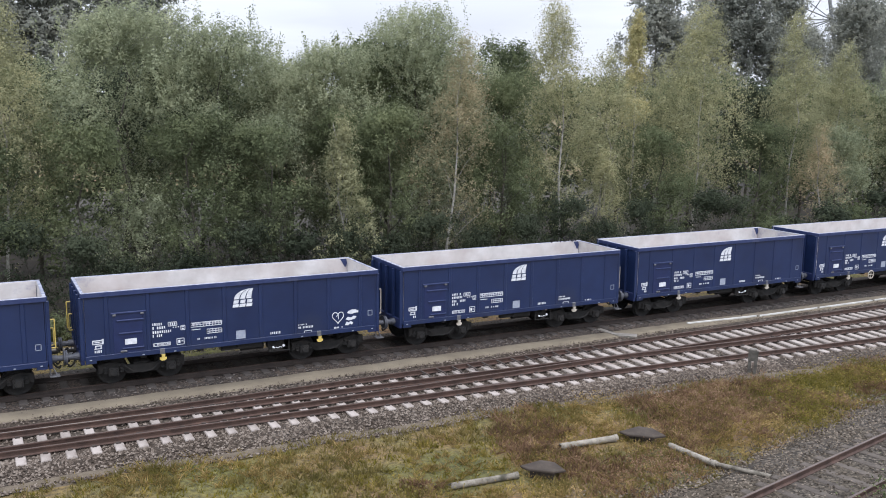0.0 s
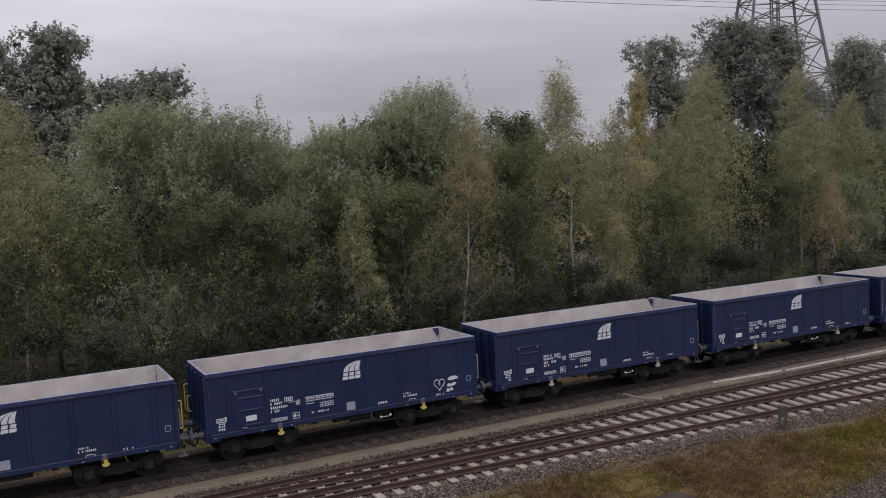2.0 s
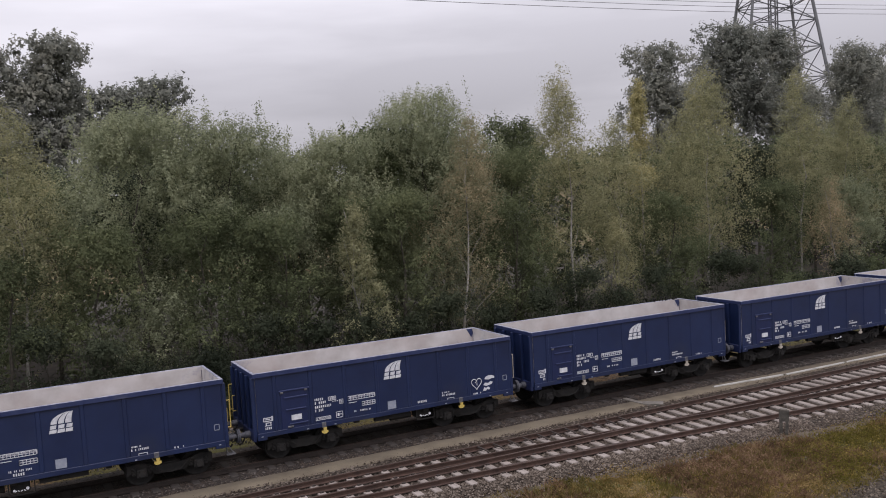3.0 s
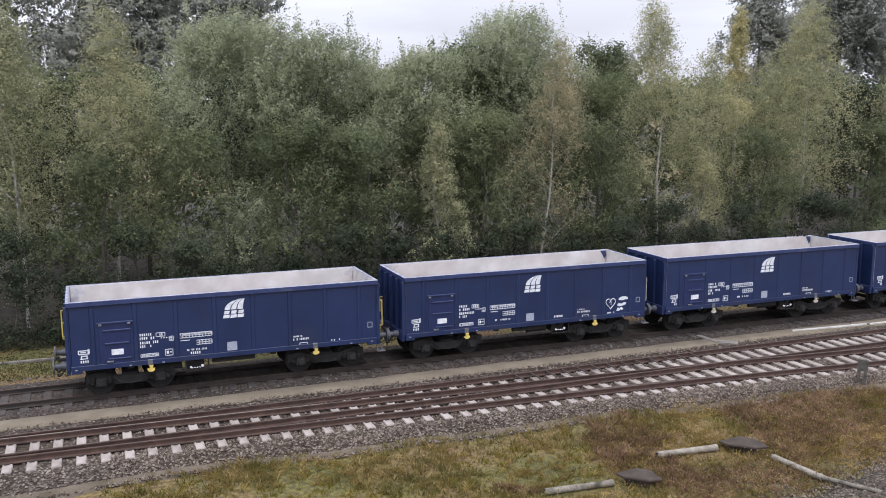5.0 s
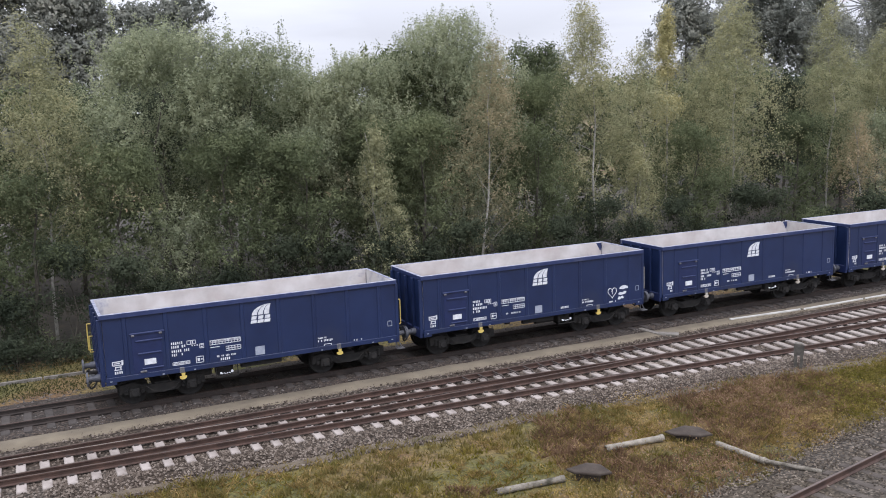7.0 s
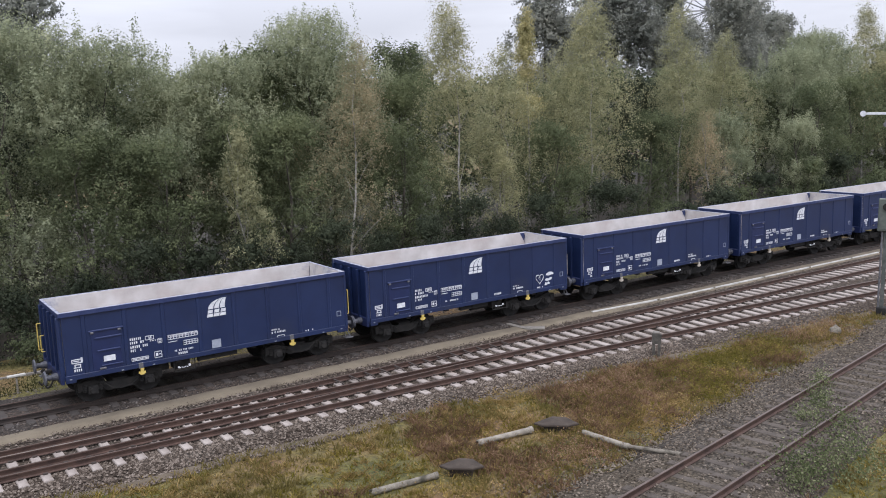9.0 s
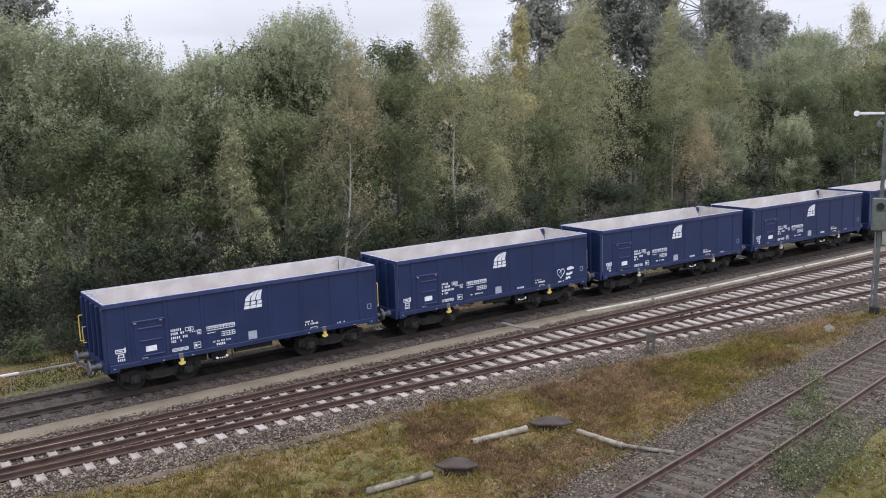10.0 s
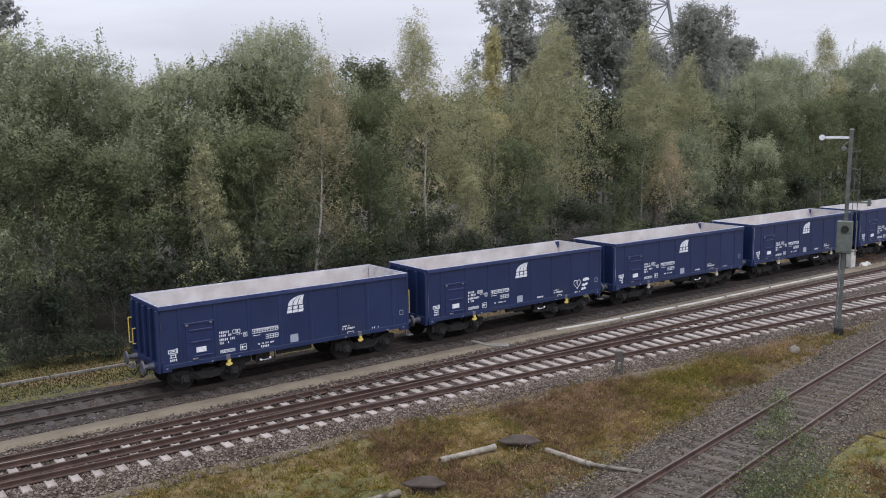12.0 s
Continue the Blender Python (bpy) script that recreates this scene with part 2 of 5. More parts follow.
def lining_material():
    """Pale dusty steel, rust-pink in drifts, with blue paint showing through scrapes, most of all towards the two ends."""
    m = bpy.data.materials.new("pale_dusty_lining")
    m.use_nodes = True
    n, l = m.node_tree.nodes, m.node_tree.links
    bsdf = n["Principled BSDF"]
    co = n.new("ShaderNodeTexCoord")
    info = n.new("ShaderNodeObjectInfo")
    shift = n.new("ShaderNodeVectorMath")
    shift.operation = "MULTIPLY_ADD"
    shift.inputs[1].default_value = (1, 1, 1)
    l.new(co.outputs["Object"], shift.inputs[0])
    far = n.new("ShaderNodeVectorMath")
    far.operation = "SCALE"
    far.inputs[0].default_value = (40, 17, 9)
    l.new(info.outputs["Random"], far.inputs["Scale"])
    l.new(far.outputs["Vector"], shift.inputs[2])
    def tex(scale, detail, rough=0.55):
        t = n.new("ShaderNodeTexNoise")
        t.inputs["Scale"].default_value, t.inputs["Detail"].default_value, t.inputs["Roughness"].default_value = scale, detail, rough
        l.new(shift.outputs["Vector"], t.inputs["Vector"])
        return t.outputs["Fac"]
    def step(fac, lo, hi, top=1.0):
        r = n.new("ShaderNodeMapRange")
        r.inputs["From Min"].default_value, r.inputs["From Max"].default_value, r.inputs["To Max"].default_value = lo, hi, top
        l.new(fac, r.inputs["Value"])
        return r.outputs["Result"]
    def over(under, fac, colour):
        x = n.new("ShaderNodeMix")
        x.data_type = "RGBA"
        l.new(fac, x.inputs["Factor"])
        l.new(under, x.inputs[6])
        x.inputs[7].default_value = (*colour, 1)
        return x.outputs[2]
    ramp = n.new("ShaderNodeValToRGB")
    ramp.color_ramp.elements[0].position, ramp.color_ramp.elements[0].color = 0.35, (0.36, 0.335, 0.32, 1)
    ramp.color_ramp.elements[1].position, ramp.color_ramp.elements[1].color = 0.68, (0.51, 0.495, 0.485, 1)
    l.new(tex(1.1, 8.0), ramp.inputs["Fac"])
    col = over(ramp.outputs["Color"], step(tex(0.6, 6.0), 0.42, 0.74, 0.6), (0.37, 0.305, 0.28))
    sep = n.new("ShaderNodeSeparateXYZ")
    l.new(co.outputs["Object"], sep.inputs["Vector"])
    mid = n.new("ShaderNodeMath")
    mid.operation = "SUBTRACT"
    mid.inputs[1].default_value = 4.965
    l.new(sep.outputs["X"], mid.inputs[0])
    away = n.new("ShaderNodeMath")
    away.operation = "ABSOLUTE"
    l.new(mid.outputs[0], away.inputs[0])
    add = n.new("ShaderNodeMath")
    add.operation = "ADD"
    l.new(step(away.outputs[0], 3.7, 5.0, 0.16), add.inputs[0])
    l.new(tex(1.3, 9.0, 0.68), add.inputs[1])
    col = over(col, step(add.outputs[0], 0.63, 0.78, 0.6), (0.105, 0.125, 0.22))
    l.new(col, bsdf.inputs["Base Color"])
    bsdf.inputs["Roughness"].default_value = 0.8
    b = n.new("ShaderNodeBump")
    b.inputs["Strength"].default_value, b.inputs["Distance"].default_value = 0.15, 0.02
    l.new(tex(5.0, 6.0), b.inputs["Height"])
    l.new(b.outputs["Normal"], bsdf.inputs["Normal"])
    return m


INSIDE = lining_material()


for dull in (PLATE, CONCRETE, OLDCONC, GRIT, SLEEPER, WOOD, BALLAST, OLDBALLAST):  # dry, dusty surfaces
    dull.node_tree.nodes["Principled BSDF"].inputs["Specular IOR Level"].default_value = 0.2


def ground_material():
    m = bpy.data.materials.new("mossy_rough_grass")
    m.use_nodes = True
    n, l = m.node_tree.nodes, m.node_tree.links
    bsdf = n["Principled BSDF"]
    co = n.new("ShaderNodeTexCoord")
    def tex(scale, detail=8.0):
        t = n.new("ShaderNodeTexNoise")
        t.inputs["Scale"].default_value, t.inputs["Detail"].default_value = scale, detail
        l.new(co.outputs["Object"], t.inputs["Vector"])
        return t.outputs["Fac"]
    ramp = n.new("ShaderNodeValToRGB")
    for i, (p, c) in enumerate([(0.3, (0.052, 0.055, 0.011)), (0.43, (0.084, 0.074, 0.019)), (0.52, (0.114, 0.082, 0.026)), (0.62, (0.114, 0.068, 0.029)), (0.75, (0.084, 0.048, 0.025))]):
        e = ramp.color_ramp.elements[i] if i < 2 else ramp.color_ramp.elements.new(p)
        e.position, e.color = p, (*c, 1)
    l.new(tex(0.28), ramp.inputs["Fac"])
    fine = n.new("ShaderNodeMapRange")
    fine.inputs["From Min"].default_value, fine.inputs["From Max"].default_value = 0.3, 0.7
    fine.inputs["To Min"].default_value, fine.inputs["To Max"].default_value = 0.4, 1.5
    l.new(tex(7.0), fine.inputs["Value"])
    sc = n.new("ShaderNodeVectorMath")
    sc.operation = "SCALE"
    l.new(ramp.outputs["Color"], sc.inputs[0])
    l.new(fine.outputs["Result"], sc.inputs["Scale"])
    l.new(sc.outputs["Vector"], bsdf.inputs["Base Color"])
    bsdf.inputs["Roughness"].default_value = 0.95
    b = n.new("ShaderNodeBump")
    b.inputs["Strength"].default_value, b.inputs["Distance"].default_value = 0.8, 0.06
    l.new(tex(16.0), b.inputs["Height"])
    l.new(b.outputs["Normal"], bsdf.inputs["Normal"])
    return m


GROUND = ground_material()
WILLOW = leaf_material("willow_leaves", [(0.1573, 0.1804, 0.1150), (0.2665, 0.2901, 0.1813), (0.3821, 0.3953, 0.2505)])
ALDER = leaf_material("alder_leaves", [(0.0701, 0.0863, 0.0478), (0.1252, 0.1459, 0.0779), (0.1966, 0.2163, 0.1127)])
BIRCH = leaf_material("birch_leaves", [(0.1873, 0.1962, 0.1152), (0.2937, 0.2908, 0.1676), (0.4170, 0.3939, 0.2200)])
RUSSET = leaf_material("browning_birch_leaves", [(0.2144, 0.2046, 0.1235), (0.3201, 0.2788, 0.1700), (0.4476, 0.3516, 0.2213)])
GOLD = leaf_material("yellow_autumn_leaves", [(0.28, 0.265, 0.13), (0.42, 0.38, 0.19), (0.55, 0.49, 0.26)])
# lightened and greyed: the far oaks' haze is put into the leaf colour
OAK = leaf_material("hazy_oak_leaves", [(0.1550, 0.1673, 0.1441), (0.2416, 0.2508, 0.2145), (0.3344, 0.3314, 0.2754)])
# darkened leaf colour that stands in for the shade low and deep in the wood
SHADE = leaf_material("shade_dark_leaves", [(0.0324, 0.0413, 0.0278), (0.0586, 0.0713, 0.0457), (0.0902, 0.1049, 0.0645)])
WEED = leaf_material("weed_leaves", [(0.0520, 0.0700, 0.0300), (0.1250, 0.1450, 0.0680), (0.3240, 0.3348, 0.1900)], single=0.6, drift=1.2)
HERB = leaf_material("yellowish_herb_leaves", [(0.1016, 0.0932, 0.0179), (0.2101, 0.1706, 0.0446), (0.4066, 0.3014, 0.0993)], single=0.6, drift=1.2)
OCHRE = leaf_material("ochre_dead_leaves", [(0.1385, 0.0983, 0.0344), (0.2654, 0.1872, 0.0728), (0.4386, 0.3219, 0.1516)], single=0.6, drift=1.2)
STRAW = leaf_material("dry_grass_blades", [(0.1065, 0.0930, 0.0302), (0.1763, 0.1419, 0.0503), (0.2541, 0.1970, 0.0804)], single=0.6, drift=1.2)
GREENBLADE = leaf_material("green_grass_blades", [(0.0917, 0.0855, 0.0142), (0.1478, 0.1261, 0.0228), (0.2139, 0.1711, 0.0369)], single=0.6, drift=1.2)
BACKBLADE = leaf_material("olive_rough_grass_blades", [(0.0440, 0.0480, 0.0192), (0.0760, 0.0760, 0.0304), (0.1200, 0.1040, 0.0480)])
RUSTBLADE = leaf_material("reddish_dry_weeds", [(0.0953, 0.0582, 0.0361), (0.1906, 0.1194, 0.0722), (0.3410, 0.2284, 0.1487)], single=0.6, drift=1.2)


# ---- mesh helpers ----
def mesh_of(name, verts, faces, mat, smooth=False):
    me = bpy.data.meshes.new(name)
    me.from_pydata(verts, [], faces)
    me.materials.append(mat)
    if smooth:
        me.polygons.foreach_set("use_smooth", [True] * len(me.polygons))
    me.update()
    return me


def part(name, bm, mat, parent=None, label="", at=None):
    """Links a bmesh as one mesh object, under a thing or a part."""
    me = bpy.data.meshes.new(name)
    bmesh.ops.recalc_face_normals(bm, faces=bm.faces[:])
    bm.to_mesh(me)
    bm.free()
    for m in (mat if isinstance(mat, (list, tuple)) else (mat,)):
        me.materials.append(m)
    ob = new(name, me)
    if parent:
        ob.parent = parent
    if at:
        ob.matrix_basis = at
    return tagged(ob, label)


def box(bm, x0, x1, y0, y1, z0, z1, bevel=0.0, mat=0):
    r = bmesh.ops.create_cube(bm, size=1.0)
    for v in r["verts"]:
        v.co = Vector(((x0 + x1) / 2 + v.co.x * (x1 - x0), (y0 + y1) / 2 + v.co.y * (y1 - y0), (z0 + z1) / 2 + v.co.z * (z1 - z0)))
    faces = {f for v in r["verts"] for f in v.link_faces}
    for f in faces:
        f.material_index = mat
    if bevel:
        edges = {e for f in faces for e in f.edges}
        bmesh.ops.bevel(bm, geom=list(edges), offset=bevel, segments=1, affect="EDGES")
    return bm


def boxed(*a, **k):
    return box(bmesh.new(), *a, **k)


def rod(bm, a, b, r0, r1=None, seg=8):
    a, b = Vector(a), Vector(b)
    r1 = r0 if r1 is None else r1
    q = (b - a).to_track_quat("Z", "Y")
    ring = []
    for p, r in ((a, r0), (b, r1)):
        ring.append([bm.verts.new(p + q @ Vector((r * math.cos(2 * math.pi * i / seg), r * math.sin(2 * math.pi * i / seg), 0))) for i in range(seg)])
    for i in range(seg):
        bm.faces.new((ring[0][i], ring[0][(i + 1) % seg], ring[1][(i + 1) % seg], ring[1][i]))
    bm.faces.new(ring[0][::-1])
    bm.faces.new(ring[1])
    return bm


def pipe_path(bm, pts, r, seg=6):
    for a, b in zip(pts, pts[1:]):
        rod(bm, a, b, r, r, seg)
    return bm


def prism(bm, outline, y0, y1):
    """An outline in x, z drawn out from y0 to y1."""
    a = [bm.verts.new((x, y0, z)) for x, z in outline]
    b = [bm.verts.new((x, y1, z)) for x, z in outline]
    n = len(a)
    bm.faces.new(a)
    bm.faces.new(b[::-1])
    for i in range(n):
        bm.faces.new((a[i], b[i], b[(i + 1) % n], a[(i + 1) % n]))
    return bm


def rim(x0, x1, y0, y1, z0, z1, inner):
    """A top rim whose upper edge and inner face are scraped pale; inner is the way towards the load."""
    bm = boxed(x0, x1, y0, y1, z0, z1, bevel=0.012)
    bm.normal_update()
    for f in bm.faces:
        if f.normal.z > 0.5:
            f.material_index = 1
        elif f.normal.dot(Vector(inner)) > 0.5:
            f.material_index = 2
    return bm


def thing(name, label, category, at=None, group="", kind=""):
    ob = tagged(new(name), label, category, group, kind)
    if at:
        ob.matrix_basis = at
    return ob


# ---- plan: the tracks ----
def q_rail(x):
    """Far rail of the diverging track: its blade lies against the straight rail, then curves away from it."""
    s = 2.5
    off = 0.35 + 0.045 * x + 0.045 * s * math.log(1 + math.exp((x - 16.9) / s))
    return 26.95 - (0.085 + 0.08 * math.log(1 + math.exp((off - 0.085) / 0.08)))


P_FAR, P_NEAR, GAUGE = 26.95, 25.445, 1.505
TRAIN_Y = 30.70
GROUND_Z = -0.42


def lerp_mesh(name, xs, edges, mat, label, category):
    """A strip of ground along the tracks; edges are functions of x that give y and z, from near to far."""
    verts, faces = [], []
    for x in xs:
        for e in edges:
            y, z = e(x)
            verts.append((x, y + 0.05 * noise.noise((x * 0.9, y, 3.1)), z + 0.025 * noise.noise((x * 1.3, y * 1.3, 0.4))))
    k = len(edges)
    for i in range(len(xs) - 1):
        for j in range(k - 1):
            a = i * k + j
            faces.append((a, a + k, a + k + 1, a + 1))
    ob = new(name, mesh_of(name, verts, faces, mat, True))
    return tagged(ob, label, category, kind="structure")


def ground_height(x, y):
    return GROUND_Z + 0.08 * noise.noise((x * 0.35, y * 0.35, 1.7)) + 0.03 * noise.noise((x * 1.4, y * 1.4, 5.2))


def build_ground():
    gx = np.concatenate([[-2500, -800, -250, -90, -50], np.arange(-30, 76, 0.8), [85, 100, 130, 200, 350, 900, 2500]])
    gy = np.concatenate([[-2500, -800, -200, -60, -20, -5], np.arange(2, 44, 0.8), [48, 55, 70, 100, 200, 500, 1200, 2500]])
    verts = []
    for x in gx:
        for y in gy:
            near = -30 <= x <= 76 and 2 <= y <= 44
            verts.append((x, y, ground_height(x, y) if near else GROUND_Z))
    k = len(gy)
    faces = [(i * k + j, (i + 1) * k + j, (i + 1) * k + j + 1, i * k + j + 1) for i in range(len(gx) - 1) for j in range(k - 1)]
    tagged(new("ground", mesh_of("ground", verts, faces, GROUND, True)), "rough mossy grass ground with brown patches", "ground", kind="structure")


XS = np.concatenate([np.arange(-40, 75, 0.7), [80, 90, 110, 140]])


def near_edge(x):
    return min(q_rail(x) - GAUGE - 1.25, 23.7) + 0.25 * noise.noise((x * 0.25, 0, 0))


build_ground()
lerp_mesh("ballast_main", XS, [lambda x: (near_edge(x) - 0.5, -0.5), lambda x: (near_edge(x), -0.36), lambda x: (q_rail(x) - GAUGE - 0.75, -0.23),
          lambda x: (q_rail(x) - 0.7, -0.235), lambda x: (P_NEAR + 0.7, -0.24), lambda x: (P_FAR + 0.6, -0.235), lambda x: (28.25, -0.27)], BALLAST,
          "grey crushed stone ballast under the main tracks", "ballast")
lerp_mesh("walkway", XS, [lambda x: (28.12 + 0.06 * noise.noise((x * 0.8, 1, 0)), -0.27), lambda x: (28.2, -0.2), lambda x: (28.9, -0.19), lambda x: (29.0 + 0.08 * noise.noise((x * 0.7, 4, 0)), -0.28)], CINDER,
          "sandy beige grit walkway between the tracks", "walkway")
lerp_mesh("ballast_train", XS, [lambda x: (28.9, -0.3), lambda x: (29.2, -0.22), lambda x: (30.7, -0.185), lambda x: (32.3, -0.21), lambda x: (33.2, -0.36), lambda x: (33.7 + 0.3 * noise.noise((x * 0.4, 2, 0)), -0.52)], DARKBALLAST,
          "dark oil-stained ballast under the train", "ballast")
LITTER = material("dark_leaf_litter", (0.018, 0.015, 0.011), (0.05, 0.04, 0.027), rough=0.95, scale=1.5, fine=25, bump=0.4)
lerp_mesh("forest_floor", XS, [lambda x: (38.6 + 0.5 * noise.noise((x * 0.3, 6, 0)), -0.5), lambda x: (39.6, -0.32), lambda x: (48.0, -0.28), lambda x: (62.0, -0.28), lambda x: (95.0, -0.3)], LITTER,
          "dark leaf litter under the trees", "forest floor")
lerp_mesh("ballast_edge", XS, [lambda x: (near_edge(x) - 0.62 + 0.2 * noise.noise((x * 0.9, 3, 1)), -0.47), lambda x: (near_edge(x) - 0.36, -0.375), lambda x: (near_edge(x) - 0.2 + 0.08 * noise.noise((x * 1.1, 8, 1)), -0.35), lambda x: (near_edge(x) + 0.05, -0.4)], GRIT,
          "dusty pale grit along the edge of the ballast", "grit")
# siding that runs off at an angle
SID_SLOPE = math.atan(0.19)
SID_O = (15.33, 14.14)  # on its far rail
SID_Z = 0.18
def siding_point(u, v, z=0.0):
    """u along the siding, v across it towards the main tracks, from its outer rail."""
    c, s = math.cos(SID_SLOPE), math.sin(SID_SLOPE)
    return (SID_O[0] + u * c - v * s, SID_O[1] + u * s + v * c, z)
SID_U = np.arange(-30, 110, 0.8)
def siding_bed():
    verts, faces = [], []
    prof = [(-3.0, -0.55), (-2.6, -0.36), (-2.05, SID_Z - 0.24), (-1.5, SID_Z - 0.175), (-0.75, SID_Z - 0.192), (0.2, SID_Z - 0.178), (1.5, -0.27), (2.5, -0.5)]
    for u in SID_U:
        for v, z in prof:
            w = v + (0.8 * noise.noise((u * 0.4, v, 7.7)) + 0.9 * noise.noise((u * 1.3, v, 1.7)) if v in (-3.0, 2.5) else 0)
            p = siding_point(u, w)
            verts.append((p[0], p[1], z + 0.02 * noise.noise((u * 1.5, v * 2, 2.0))))
    k = len(prof)
    for i in range(len(SID_U) - 1):
        for j in range(k - 1):
            a = i * k + j
            faces.append((a, a + k, a + k + 1, a + 1))
    tagged(new("ballast_siding", mesh_of("ballast_siding", verts, faces, OLDBALLAST, True)), "weedy grey old ballast of the siding", "ballast", kind="structure")
siding_bed()

RAIL_PROFILE = [(-0.07, -0.17), (0.07, -0.17), (0.07, -0.158), (0.012, -0.13), (0.012, -0.045), (0.036, -0.034), (0.036, -0.004), (0.03, 0.0), (-0.03, 0.0), (-0.036, -0.004), (-0.036, -0.034), (-0.012, -0.045), (-0.012, -0.13), (-0.07, -0.158)]


def rail(pts, parent, label="", mats=(RAIL, RAILTOP)):
    """A rail swept along points."""
    bm = bmesh.new()
    rings = []
    n = len(pts)
    for i, p in enumerate(pts):
        a, b = Vector(pts[max(0, i - 1)]), Vector(pts[min(n - 1, i + 1)])
        d = (b - a).normalized()
        side = Vector((-d.y, d.x, 0)).normalized()
        rings.append([bm.verts.new(Vector(p) + side * u + Vector((0, 0, w))) for u, w in RAIL_PROFILE])
    k = len(RAIL_PROFILE)
    for r0, r1 in zip(rings, rings[1:]):
        for j in range(k):
            f = bm.faces.new((r0[j], r0[(j + 1) % k], r1[(j + 1) % k], r1[j]))
            f.material_index = 1 if j == 7 else 0
    bm.faces.new(rings[0])
    bm.faces.new(rings[-1][::-1])
    return part("rail", bm, mats, parent, label)


RX = [float(x) for x in np.concatenate([np.arange(-40, 75, 1.5), [80, 100, 140]])]
track_p = thing("railway_track", "straight railway track with rusty rails on pale concrete sleepers", "railway track", kind="structure")
rail([(x, P_FAR, 0) for x in RX], track_p)
rail([(x, P_NEAR, 0) for x in RX], track_p)
track_q = thing("railway_track", "diverging railway track with rusty rails on pale concrete sleepers", "railway track", kind="structure")
BLADE = material("worn_bright_blade_steel", (0.16, 0.13, 0.11), (0.26, 0.225, 0.195), rough=0.4, metal=0.4, scale=3, fine=20, bump=0.05)
rail([(x, q_rail(x), 0.004) for x in RX if x <= 6.5], track_q, "worn bright switch blade", (RAIL, BLADE))
rail([(x + (0.01 if x == 6.5 else 0), q_rail(x), 0.004) for x in RX if x >= 6.5], track_q)
rail([(x, q_rail(x) - GAUGE, 0.004) for x in RX], track_q)
track_t = thing("railway_track", "dark grimy track that the wagons stand on", "railway track", kind="structure")
for dy in (-0.7525, 0.7525):
    rail([(x, TRAIN_Y + dy, 0) for x in RX], track_t, "", (DARKRAIL, RAIL))
track_s = thing("railway_track", "weedy old siding with rusty rails on worn wooden sleepers", "railway track", kind="structure")
for v in (0.0, -1.53):
    rail([siding_point(float(u), v, SID_Z) for u in SID_U[::3]], track_s)

# ---- the train ----
L_WAGON, B = 11.02, 9.93


def bars(name, rects, mat, parent, y=-1.352, label=""):
    bm = bmesh.new()
    for x0, x1, z0, z1 in rects:
        box(bm, x0, x1, y - 0.006, y + 0.004, z0, z1)
    ob = part(name, bm, mat, parent, label)
    return tagged(ob, kind="stuff") if len(rects) > 1 else ob


def frame_bars(x0, x1, z0, z1, w=0.018):
    return [(x0, x1, z0, z0 + w), (x0, x1, z1 - w, z1), (x0, x0 + w, z0, z1), (x1 - w, x1, z0, z1)]


def writing(x0, x1, z0, z1, rnd, gap=0.35):
    """Unreadable writing: short upright bars in a row."""
    out, x, h = [], x0, z1 - z0
    while x < x1 - h * 0.3:
        w = h * rnd.uniform(0.3, 0.55)
        if rnd.random() > 0.14:
            out.append((x, min(x + w, x1), z0 + h * rnd.choice((0, 0, 0.1)), z1))
        x += w + h * gap
    return out


def wheelset(parent, x):
    ax = rod(bmesh.new(), (0, -1.0, 0), (0, 1.0, 0), 0.08, seg=12)
    ob = part("wheelset", ax, UNDER, parent, "", pose(x, 0, 0.46))
    for s in (-1, 1):
        bm = bmesh.new()
        prof = [(0.09, -0.09), (0.13, -0.09), (0.15, -0.03), (0.38, -0.05), (0.41, -0.065), (0.46, -0.065), (0.462, 0.045), (0.49, 0.05), (0.49, 0.075), (0.41, 0.075), (0.38, 0.03), (0.15, 0.05), (0.13, 0.09), (0.09, 0.09)]
        seg, rings = 28, []
        for i in range(seg):
            a = 2 * math.pi * i / seg
            rings.append([bm.verts.new((r * math.cos(a), s * (0.75 - w) , r * math.sin(a))) for r, w in prof])
        for i in range(seg):
            r0, r1 = rings[i], rings[(i + 1) % seg]
            for j in range(len(prof) - 1):
                bm.faces.new((r0[j], r0[j + 1], r1[j + 1], r1[j]))
        # two raised marks on the disc
        for a in (0.4, 0.4 + math.pi):
            box(bm, 0.27 * math.cos(a) - 0.035, 0.27 * math.cos(a) + 0.035, s * 0.79 - 0.012, s * 0.79 + 0.012, 0.27 * math.sin(a) - 0.035, 0.27 * math.sin(a) + 0.035)
        part("wheel", bm, UNDER, ob)
    return ob


